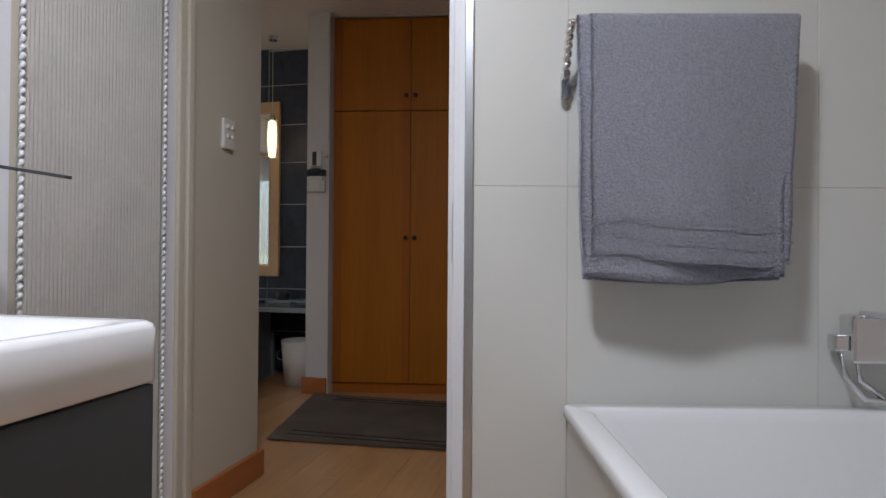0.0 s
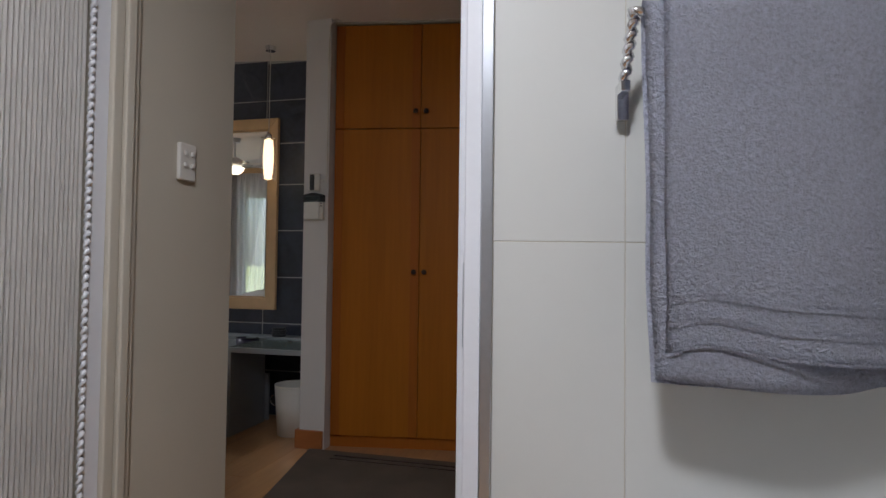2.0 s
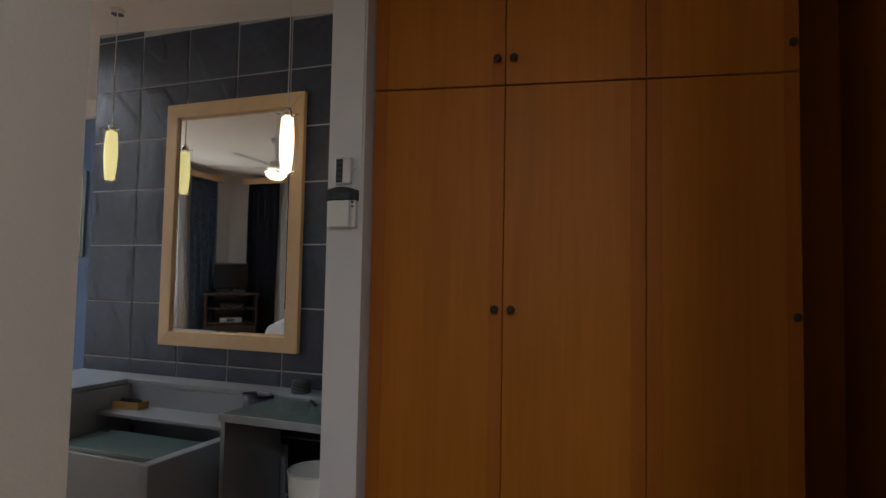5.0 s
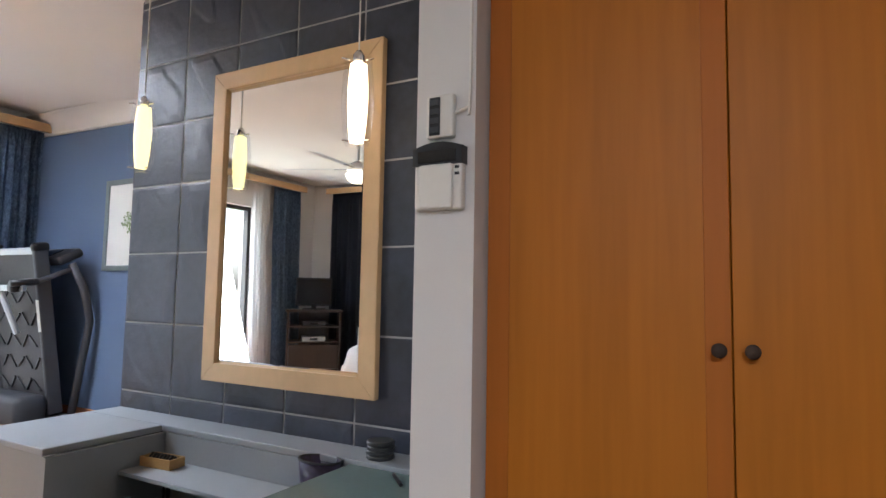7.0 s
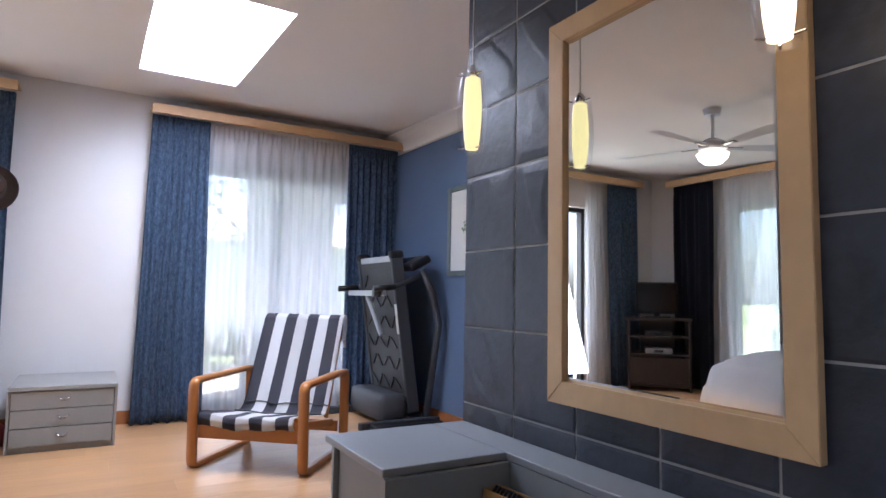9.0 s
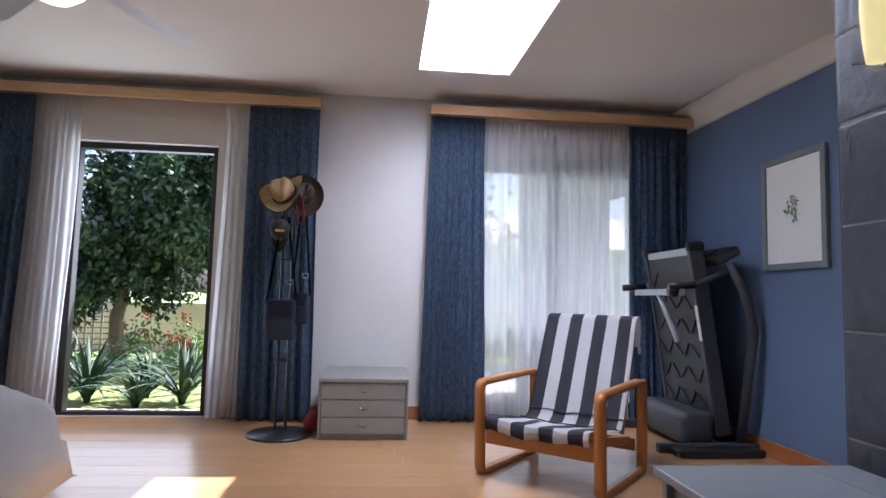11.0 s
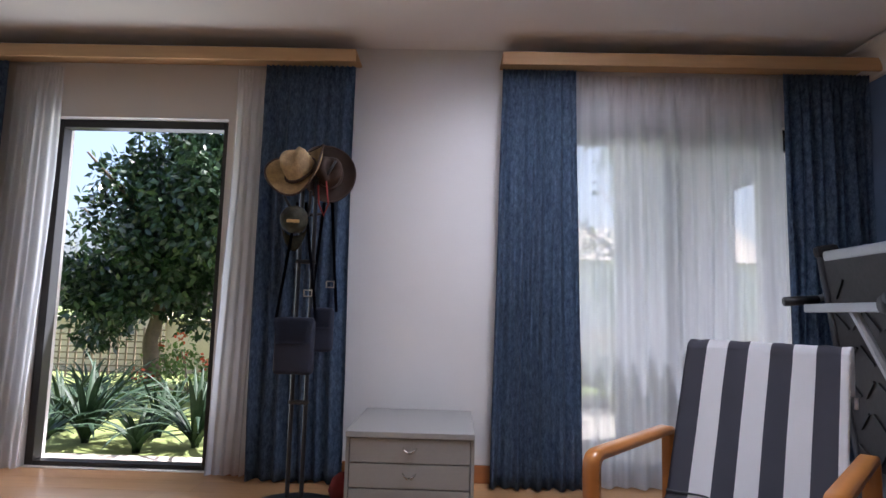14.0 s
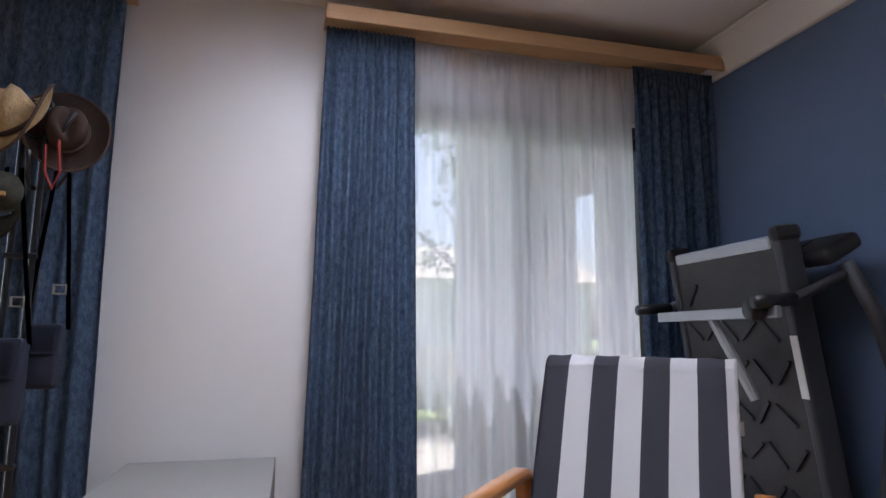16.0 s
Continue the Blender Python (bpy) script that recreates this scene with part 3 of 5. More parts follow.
for k in range(46):
    a, el, ll = rp.uniform(0, 6.283), rp.uniform(-0.5, 1.2), rp.uniform(0.5, 0.95)
    d, s = Vector((math.cos(a), math.sin(a), 0)), Vector((-math.sin(a), math.cos(a), 0))

    def frond(u, v, d=d, s=s, el=el, ll=ll):
        return Vector((0, 0.05, 1.35)) + d * ll * v + Vector((0, 0, ll * (el * v - 0.7 * v * v))) + s * (u - 0.5) * 0.05 * (1 - v ** 2)
    part("frond", grid(2, 6, frond), FRONDS, pm)

# ---- glazed doors ----
def glazed(name, y0, y1, z1, leaves, label, x=-6.50):
    d = tagged(root(name, label, "door"), "", "", "", "structure")
    part("frame", boxes((x - 0.04, y0, 0.005, x + 0.04, y0 + 0.05, z1), (x - 0.04, y1 - 0.05, 0.005, x + 0.04, y1, z1), (x - 0.04, y0 + 0.05, z1 - 0.05, x + 0.04, y1 - 0.05, z1), (x - 0.04, y0 + 0.05, 0.005, x + 0.04, y1 - 0.05, 0.03), bevel=0.003), DKFRAME, d)
    for a, b, off in leaves:
        lf = part("leaf_frame", boxes((x - 0.02 + off, a, 0.03, x + 0.02 + off, a + 0.06, z1 - 0.05), (x - 0.02 + off, b - 0.06, 0.03, x + 0.02 + off, b, z1 - 0.05), (x - 0.02 + off, a + 0.06, z1 - 0.12, x + 0.02 + off, b - 0.06, z1 - 0.05), (x - 0.02 + off, a + 0.06, 0.03, x + 0.02 + off, b - 0.06, 0.12), bevel=0.003), DKFRAME, d)
        p = part("pane", box(x - 0.003 + off, a + 0.06, 0.12, x + 0.003 + off, b - 0.06, z1 - 0.12), PANE, lf)
        p.visible_shadow = False


glazed("door_1", 0.78, 1.90, 2.13, [], "dark framed garden door standing fully open")
glazed("door_2", 3.80, 5.50, 2.15, [(3.85, 4.70, 0.025), (4.62, 5.45, -0.025)], "closed dark framed sliding glass door")

# ---- curtains ----
def pelmet(name, y0, y1):
    p = root("pelmet", "pale pine pelmet board above a curtained door", "pelmet", Matrix(), "curtain pelmets")
    part("fascia", box(-6.185, y0, 2.418, -6.165, y1, 2.495, bevel=0.003), PINE, p)
    part("top_board", box(WX + 0.002, y0, 2.478, -6.186, y1, 2.495), PINE, p)


pelmet("pelmet", 0.06, 2.715)
pelmet("pelmet", 3.575, 5.752)


def curtain(x, y0, y1, folds, material, label, amp=0.035, zt=2.43, flare=0.0, ytop=None, name="curtain", along="y", seed=0, drift=0.0, cat="curtain"):
    """Hanging pleated cloth: tight gathers at the heading that open into wider folds below."""
    c = root(name, label, cat, Matrix(), "curtains")
    w = y1 - y0

    def f(u, v):
        z = 0.012 + (zt - 0.012) * v
        ease = 1 - v
        ph = 2 * math.pi * folds * u
        d = amp * (0.45 + 0.55 * ease ** 0.5) * (math.sin(ph + 1.8 * nz(u * 5 + seed, ease * 0.7)) * 0.7 + 0.45 * math.sin(ph * 0.5 + 1.3 + 2 * nz(u * 2 + seed, ease * 0.5 + 5)))
        d += 0.006 * nz(u * 12, v * 9, seed) * ease
        if v > 0.965:
            d = amp * 0.3 * math.sin(ph * 2.4)
        s = y0 + w * u + flare * ease * (u - 0.5) + drift * ease ** 2 + 0.012 * nz(u * 6 + seed, ease * 2)
        if v < 0.02:
            d *= 1.12
        return Vector((x + d, s, z)) if along == "y" else Vector((s, x + d, z))
    nu = int(folds * 12)
    part("cloth", grid(nu, 34, f, thick=0.0025 if material is not SHEER else 0.0), material, c, smooth=True)
    return c


curtain(-6.27, 0.08, 0.575, 7, CURT, "blue jacquard curtain drawn beside the open garden door", drift=-0.06, seed=1)
curtain(-6.27, 2.16, 2.70, 7, CURT, "blue jacquard curtain drawn beside the open garden door", seed=2, drift=0.02)
curtain(-6.27, 3.585, 4.02, 8, CURT, "blue jacquard curtain drawn beside the sliding door", seed=3, flare=0.08)
curtain(-6.27, 5.24, 5.74, 8, CURT, "blue jacquard curtain in the room corner", seed=4)
curtain(-6.345, 0.57, 0.88, 6, SHEER, "white voile sheer bunched beside the open door", amp=0.02, seed=5, drift=-0.06, name="sheer_curtain", cat="sheer curtain")
curtain(-6.345, 1.96, 2.20, 5, SHEER, "white voile sheer bunched beside the open door", amp=0.02, seed=6, drift=-0.04, name="sheer_curtain", cat="sheer curtain")
curtain(-6.345, 4.0, 5.27, 13, SHEER, "white voile sheer drawn across the sliding door", amp=0.03, seed=7, name="sheer_curtain", cat="sheer curtain")
curtain(-0.22, -5.95, -5.40, 6, NAVY, "dark navy curtain beside the garden window", along="x", seed=8)
curtain(-0.28, -5.40, -2.9, 22, SHEER, "white voile sheer across the garden window", along="x", amp=0.02, seed=9, name="sheer_curtain", cat="sheer curtain")
curtain(-0.22, -2.95, -2.5, 6, NAVY, "dark navy curtain beside the garden window", along="x", seed=10)
p = root("pelmet", "pale pine pelmet board above the garden window", "pelmet", Matrix(), "curtain pelmets")
part("fascia", box(-6.0, SY + 0.20, 2.418, -2.45, SY + 0.22, 2.495, bevel=0.003), PINE, p)
part("top_board", box(-6.0, SY + 0.002, 2.478, -2.45, SY + 0.199, 2.495), PINE, p)
wnd = tagged(root("window_1", "dark framed garden window behind a voile sheer", "window"), "", "", "", "structure")
part("window_frame", boxes((-5.3, -0.47, 0.02, -5.24, -0.41, 2.12), (-2.96, -0.47, 0.02, -2.9, -0.41, 2.12), (-4.13, -0.47, 0.02, -4.07, -0.41, 2.12), (-5.24, -0.47, 2.06, -4.13, -0.41, 2.12), (-4.07, -0.47, 2.06, -2.96, -0.41, 2.12), (-5.24, -0.47, 0.02, -4.13, -0.41, 0.1), (-4.07, -0.47, 0.02, -2.96, -0.41, 0.1)), DKFRAME, wnd)
for a, b in ((-5.24, -4.13), (-4.07, -2.96)):
    p = part("pane", box(a, -0.443, 0.1, b, -0.437, 2.06), PANE, wnd)
    p.visible_shadow = False
structure("ground_south", box(-6.64, -40, -0.5, 6, -0.56, -0.06), GRASS, "lawn south of the house")
tree(-4.6, -3.2, 3.2, 1.5, 11, "leafy tree outside the south window", LEAF, 110, 90, 0.1)
tree(-2.6, -4.0, 3.2, 1.5, 12, "leafy tree outside the south window", LEAF, 110, 90, 0.1)

for x, sd in ((-5.1, 51), (-4.2, 52), (-3.3, 53), (-2.4, 54)):
    bush(x, -1.75, 0.62, sd, LEAF, "dark green shrub below the south window")

# ---- wardrobe ----
wd = root("wardrobe", "tall built-in orange beech wardrobe with small round knobs", "wardrobe", Matrix())
part("carcass", boxes((-1.155, 4.075, 0.0, 0.6, 4.56, 0.06), (-1.155, 4.08, 0.06, -1.13, 4.56, 2.315), (0.57, 4.08, 0.06, 0.6, 4.56, 2.315), (-1.13, 4.08, 2.29, 0.57, 4.56, 2.315), (-1.13, 4.52, 0.06, 0.57, 4.56, 2.29), bevel=0.0015), BEECH_F, wd)
for x0, x1, side in ((-1.150, -0.6725, 1), (-0.6725, -0.203, -1), (-0.203, 0.265, 1)):
    for z0, z1, kz in ((0.065, 1.732, 0.954), (1.737, 2.308, 1.823)):
        d = part("door", box(x0 + 0.001, 4.056, z0, x1 - 0.001, 4.076, z1, bevel=0.002), BEECH, wd)
        sx = (x1 - 0.048, x1 - 0.003)
        part("stile", box(sx[0], 4.0535, z0 + 0.002, sx[1], 4.0575, z1 - 0.002, bevel=0.001), BEECH_F, d, "darker raised edge strip")
        if side > 0:
            part("stile", box(x0 + 0.003, 4.0535, z0 + 0.002, x0 + 0.05, 4.0575, z1 - 0.002, bevel=0.001), BEECH_F, d, "darker raised edge strip")
        kx = x1 - 0.026 if side > 0 else x0 + 0.03
        kn = lathe([(0.006, 0), (0.006, 0.012), (0.012, 0.018), (0.014, 0.026), (0.009, 0.032), (0.0, 0.033)], 14, None, pose(kx, 4.055, kz, 90, 0, 0))
        part("knob", kn, LEATH, d, "small dark bronze knob", True)
structure("wardrobe_bulkhead", box(-1.155, 4.056, 2.318, 0.6, 4.6, 2.40), CREAM, "painted strip between wardrobe and ceiling")
# alarm cable beside the wardrobe
cb = part("alarm_cable", tube([(-1.166, 3.992, 1.43), (-1.163, 3.992, 1.5), (-1.163, 3.992, 2.2), (-1.155, 3.99, 2.29), (-1.12, 3.985, 2.315), (-1.09, 3.985, 2.30)], 0.004, 6), PLASTIC)
tagged(cb, "thin painted alarm cable running up the pier", "cable")
tagged(part("alarm_cable", tube([(-1.235, 3.992, 1.44), (-1.2, 3.992, 1.438), (-1.166, 3.992, 1.45)], 0.004, 6), PLASTIC), "thin painted alarm cable running up the pier", "cable")

kp = root("alarm_keypad", "cream alarm keypad with a black display and closed flap", "alarm keypad", Matrix.Translation((-1.232, 3.9995, 1.30)))
part("body", box(-0.058, -0.022, -0.072, 0.058, 0, 0.045, bevel=0.006), PLASTIC, kp)
bm = bmesh.new()
arch = [(-0.06, 0.024), (0.06, 0.024)] + [(0.06 - 0.015 * k, 0.062 + 0.012 * math.sin(math.pi * k / 8)) for k in range(9)]
hf = [bm.verts.new((x, -0.027, z)) for x, z in arch]
hb = [bm.verts.new((x, -0.001, z)) for x, z in arch]
bm.faces.new(hf), bm.faces.new(hb[::-1])
for k in range(len(arch)):
    j = (k + 1) % len(arch)
    bm.faces.new((hf[j], hf[k], hb[k], hb[j]))
part("display_hood", bm, BLACK, kp, "black arched display surround")
part("display", box(-0.046, -0.029, 0.03, 0.046, -0.026, 0.055, bevel=0.001), SCREEN, kp, "dark blank liquid crystal display")
part("flap", box(-0.043, -0.030, -0.070, 0.038, -0.021, 0.026, bevel=0.005), PLASTIC, kp)
for k in (0.0, 0.014):
    part("status_key", box(0.042, -0.024, 0.0 + k, 0.052, -0.021, 0.006 + k), BLACK, kp)
sn = root("alarm_receiver", "small white alarm unit with a dark louvred front", "alarm unit", Matrix.Translation((-1.232, 3.9995, 1.43)))
part("body", box(-0.033, -0.02, -0.045, 0.033, 0, 0.05, bevel=0.005), PLASTIC, sn)
part("dark_face", box(-0.024, -0.023, -0.04, 0.003, -0.019, 0.044, bevel=0.002), BLACK, sn)
for k in range(4):
    part("louvre", box(-0.021, -0.025, -0.034 + k * 0.02, 0.0, -0.022, -0.022 + k * 0.02), TMGREY, sn)

# light switch by the bathroom door
sw = root("light_switch", "white four-gang light switch plate on the cream wall", "light switch", Matrix.Translation((-0.872, 2.475, 1.265)))
part("plate", box(0, -0.034, -0.052, 0.012, 0.034, 0.052, bevel=0.004), PLASTIC, sw)
for a in (-0.018, 0.010):
    for b in (-0.015, 0.018):
        part("rocker", box(0.011, a, b, 0.018, a + 0.012, b + 0.012, bevel=0.002), PLASTIC, sw)

# mirror
mx0, mx1, mz0, mz1, my = -2.645, -1.79, 0.689, 1.955, 4.582
mr = root("wall_mirror", "large wall mirror in a wide pale wood frame", "mirror", Matrix())
fw = 0.072
bm = bmesh.new()
for pts in (((mx0, mz0), (mx1, mz0), (mx1 - fw, mz0 + fw), (mx0 + fw, mz0 + fw)), ((mx1, mz0), (mx1, mz1), (mx1 - fw, mz1 - fw), (mx1 - fw, mz0 + fw)), ((mx1, mz1), (mx0, mz1), (mx0 + fw, mz1 - fw), (mx1 - fw, mz1 - fw)), ((mx0, mz1), (mx0, mz0), (mx0 + fw, mz0 + fw), (mx0 + fw, mz1 - fw))):
    b2 = bmesh.new()
    lo = [b2.verts.new((x, 4.588, z)) for x, z in pts]
    hi = [b2.verts.new((x, 4.560, z)) for x, z in pts]
    b2.faces.new(hi), b2.faces.new(lo[::-1])
    for i in range(4):
        b2.faces.new((lo[i], lo[(i + 1) % 4], hi[(i + 1) % 4], hi[i]))
    bmesh.ops.recalc_face_normals(b2, faces=b2.faces)
    bmesh.ops.bevel(b2, geom=list(b2.edges), offset=0.002, segments=2, affect="EDGES")
    part("frame_rail", b2, FRAMEW, mr)
part("mirror_glass", box(mx0 + fw + 0.012, 4.575, mz0 + fw + 0.012, mx1 - fw - 0.012, 4.585, mz1 - fw - 0.012), MIRROR, mr)
bm = bmesh.new()
o = [(mx0 + fw, mz0 + fw), (mx1 - fw, mz0 + fw), (mx1 - fw, mz1 - fw), (mx0 + fw, mz1 - fw)]
i4 = [(mx0 + fw + 0.014, mz0 + fw + 0.014), (mx1 - fw - 0.014, mz0 + fw + 0.014), (mx1 - fw - 0.014, mz1 - fw - 0.014), (mx0 + fw + 0.014, mz1 - fw - 0.014)]
ov = [bm.verts.new((x, 4.5775, z)) for x, z in o]
iv = [bm.verts.new((x, 4.5745, z)) for x, z in i4]
for k in range(4):
    bm.faces.new((ov[k], ov[(k + 1) % 4], iv[(k + 1) % 4], iv[k]))
part("bevel_edge", bm, MIRROR, mr)


# pendant lamps
def pendant(x, y, zb, glass, label):
    t = root("pendant_lamp", label, "pendant lamp", Matrix.Translation((x, y, zb)), "pendant lamps by the mirror")
    top = ceil_z(x) - zb
    part("cord", tube([(0, 0, 0.28), (0, 0, top - 0.02)], 0.0025, 6), PLASTIC, t)
    part("ceiling_rose", lathe([(0.03, top - 0.03), (0.035, top - 0.004)], 16), CHROME, t)
    part("lamp_holder", lathe([(0.012, 0.26), (0.018, 0.265), (0.018, 0.285), (0.008, 0.3)], 14), CHROME, t, "", True)
    part("inner_shade", lathe([(0.022, 0.012), (0.028, 0.06), (0.032, 0.13), (0.031, 0.19), (0.026, 0.255)], 24), glass, t, "glowing warm frosted glass tube", True)
    bm = lathe([(0.036, 0.0), (0.046, 0.05), (0.052, 0.13), (0.049, 0.2), (0.040, 0.275)], 28)
    bmesh.ops.delete(bm, geom=[f for f in bm.faces if len(f.verts) > 4], context="FACES")
    g = part("outer_shade", bm, CLEAR, t, "clear outer glass sleeve", True)
    g.visible_shadow = False
    for a in (0, 2.09, 4.19):
        part("clip", tube([(0.03 * math.cos(a), 0.03 * math.sin(a), 0.265), (0.055 * math.cos(a), 0.055 * math.sin(a), 0.265)], 0.003, 5), CHROME, t)
        part("clip", tube([(0.026 * math.cos(a), 0.026 * math.sin(a), 0.012), (0.048 * math.cos(a), 0.048 * math.sin(a), 0.012)], 0.003, 5), CHROME, t)
    return t


pendant(-1.719, 4.33, 1.50, LAMPW, "lit pendant lamp of frosted and clear glass beside the mirror")
pendant(-2.766, 4.33, 1.51, LAMPY, "lit pendant lamp of frosted and clear glass beside the mirror")

# dressing table
dt = root("dressing_table", "grey lacquered dressing table with a stepped well and raised ledge", "dressing table", Matrix())
part("ledge_top", boxes((-3.19, 4.44, 0.50, -1.302, 4.585, 0.525), bevel=0.004), GREY, dt)
part("return_top", boxes((-3.19, 4.0, 0.5005, -2.70, 4.438, 0.5255), bevel=0.004), GREY, dt)
part("well_back", box(-2.70, 4.44, 0.30, -1.80, 4.455, 0.499), GREY, dt)
part("well_side", box(-2.70, 4.0, 0.0, -2.68, 4.438, 0.499), GREY, dt)
part("outer_side", box(-3.17, 4.02, 0.0, -3.15, 4.58, 0.499), GREY, dt)
part("well_shelf", box(-2.678, 4.25, 0.385, -1.80, 4.438, 0.40, bevel=0.002), GREY, dt)
part("side_top", box(-1.79, 4.06, 0.492, -1.302, 4.438, 0.512, bevel=0.003), GREEN, dt, "grey-green laminate top")
part("side_edging", box(-1.795, 4.05, 0.482, -1.302, 4.059, 0.512, bevel=0.002), GREY, dt)
part("side_panel", box(-1.79, 4.06, 0.0, -1.77, 4.43, 0.49), GREY, dt)
part("back_panel", box(-2.678, 4.47, 0.0, -1.77, 4.49, 0.29), GREY, dt)
part("kick_panel", box(-3.148, 4.04, 0.0, -2.702, 4.06, 0.499), GREY, dt)
lf = root("dressing_table_drawer_box", "low grey seat box with a green-grey top pulled out", "drawer box", Matrix())
part("body", boxes((-2.60, 3.96, 0.02, -1.93, 4.24, 0.31), (-1.93, 3.80, 0.0, -1.88, 4.24, 0.37), bevel=0.004), GREY, lf)
part("top", box(-2.60, 3.97, 0.312, -1.932, 4.24, 0.33, bevel=0.003), GREEN, lf)
# small things on the table
tr = root("wooden_tray", "small open wooden box holding dark hair clips", "tray", pose(-2.60, 4.37, 0.4005, 0, 0, 5))
part("sides", boxes((-0.075, -0.035, 0, 0.075, 0.035, 0.006), (-0.075, -0.035, 0.006, 0.075, -0.029, 0.035), (-0.075, 0.029, 0.006, 0.075, 0.035, 0.035), (-0.075, -0.029, 0.006, -0.069, 0.029, 0.035), (0.069, -0.029, 0.006, 0.075, 0.029, 0.035)), BOXW, tr)
for k in range(7):
    part("hair_clip", tube([(-0.06 + 0.017 * k, -0.015, 0.012), (-0.05 + 0.017 * k, 0.0, 0.042), (-0.04 + 0.015 * k, 0.016, 0.03)], 0.006, 6), BLACK, tr, "dark hair clip")
bk = root("beaded_basket", "small dark purple beaded oval basket", "basket", pose(-1.88, 4.40, 0.4005))
bm = lathe([(0.05, 0.0), (0.058, 0.06), (0.062, 0.12), (0.058, 0.12), (0.05, 0.02)], 24)
bmesh.ops.scale(bm, vec=(1.25, 0.8, 1), verts=bm.verts)
part("body", bm, PURP, bk, "", True)
part("rim", tube([(0.077 * math.cos(a), 0.049 * math.sin(a), 0.12) for a in [k * math.pi / 12 for k in range(24)]], 0.004, 6, closed=True), BLACKM, bk)
co = root("coaster_stack", "stack of round dark coasters", "coasters", pose(-1.72, 4.50, 0.5255))
for k in range(4):
    part("coaster", lathe([(0.042, 0.0), (0.045, 0.003), (0.045, 0.011), (0.042, 0.0135)], 24, None, Matrix.Translation((0.002 * (-1) ** k, 0.002 * k, 0.0138 * k))), DKCAB, co)
ck = root("bedside_radio", "rounded dark clock radio on the ledge", "clock radio", pose(-1.44, 4.49, 0.5255, 0, 0, 12))
bm = box(-0.07, -0.05, 0, 0.07, 0.05, 0.10, bevel=0.035, segs=5)
part("body", bm, BLACKM, ck, "", True)
part("face", box(-0.045, -0.054, 0.03, 0.045, -0.048, 0.07, bevel=0.002), SCREEN, ck)
tagged(part("pen", tube([(-1.60, 4.40, 0.517), (-1.53, 4.33, 0.517)], 0.0055, 8), BLACK), "short black pen lying on the table top", "pen")
bn = root("waste_bin", "plain round white waste bin on the floor", "waste bin", pose(-1.46, 4.24, 0.0))
bm = lathe([(0.095, 0.0), (0.115, 0.285), (0.112, 0.285), (0.09, 0.01)], 32)
part("bucket", bm, PLASTIC, bn, "", True)
part("rim", tube([(0.1135 * math.cos(a), 0.1135 * math.sin(a), 0.285) for a in [k * math.pi / 16 for k in range(32)]], 0.004, 6, closed=True), PLASTIC, bn)
hd = root("hair_dryer", "dark hair dryer hanging under the table top", "hair dryer", pose(-1.62, 4.30, 0.17))
part("nozzle_ring", tube([(0.032 * math.cos(a), 0, 0.032 * math.sin(a)) for a in [k * math.pi / 12 for k in range(24)]], 0.003, 6, closed=True), CHROME, hd, "thin bright ring")
part("barrel", lathe([(0.03, 0.0), (0.036, 0.06), (0.04, 0.15), (0.02, 0.17)], 18, None, pose(0, 0.005, 0, -90, 0, 0)), BLACK, hd, "", True)
part("handle", tube([(0, 0.1, -0.02), (0, 0.11, -0.165)], 0.017, 10), BLACK, hd)

# rug
rg = root("rug", "flat grey-brown rug with a bordered edge before the wardrobe", "rug", Matrix())
part("woven_cloth", grid(30, 20, lambda u, v: Vector((-1.06 - 0.17 * v + (0.45 + 1.06 + 0.17 * v) * u, 3.10 + 0.08 * u + (0.88 - 0.08 * u) * v, 0.008 + 0.002 * nz(u * 7, v * 7))), thick=-0.006), RUG, rg)
part("border_line", boxes((-1.0, 3.19, 0.006, 0.4, 3.196, 0.0125), (-1.05, 3.90, 0.006, 0.4, 3.906, 0.0125), (-1.0, 3.24, 0.006, 0.4, 3.244, 0.0125), (-1.05, 3.85, 0.006, 0.4, 3.854, 0.0125)), LEATH, rg)

# ---- bathroom ----
ba = root("bathtub", "white acrylic bathtub built in against the tiled wall", "bathtub", Matrix())
bx0, bx1, by0, by1, bz = 0.287, 1.98, 1.36, 2.125, 0.475


def rounded(hx, hy, r, k, n):
    """Point k of n round a rectangle with rounded corners."""
    q, w = divmod(k, n // 4)
    a = math.pi / 2 * (q + w / (n // 4 - 1))
    sx, sy = ((1, 1), (-1, 1), (-1, -1), (1, -1))[q]
    return sx * (hx - r) + r * math.cos(a), sy * (hy - r) + r * math.sin(a)


def rim_pt(k, inset, r, n=40):
    hx, hy = (bx1 - bx0) / 2 - inset, (by1 - by0) / 2 - inset
    px, py = rounded(hx, hy, r, k, n)
    return (bx0 + bx1) / 2 + px, (by0 + by1) / 2 + py


bm = bmesh.new()
rings = []
for inset, z, r in ((0.004, 0.44, 0.012), (0.0, 0.447, 0.014), (0.0, bz - 0.006, 0.016), (0.005, bz, 0.016), (0.05, bz - 0.001, 0.03), (0.056, bz - 0.006, 0.035), (0.066, bz - 0.03, 0.05), (0.10, 0.30, 0.10), (0.15, 0.12, 0.14), (0.24, 0.08, 0.10)):
    rings.append([bm.verts.new((*rim_pt(k, inset, r), z)) for k in range(40)])
for a, b in zip(rings, rings[1:]):
    for k in range(40):
        bm.faces.new((a[k], a[(k + 1) % 40], b[(k + 1) % 40], b[k]))
bm.faces.new(rings[-1])
part("tub", bm, CERAM, ba, "", True)
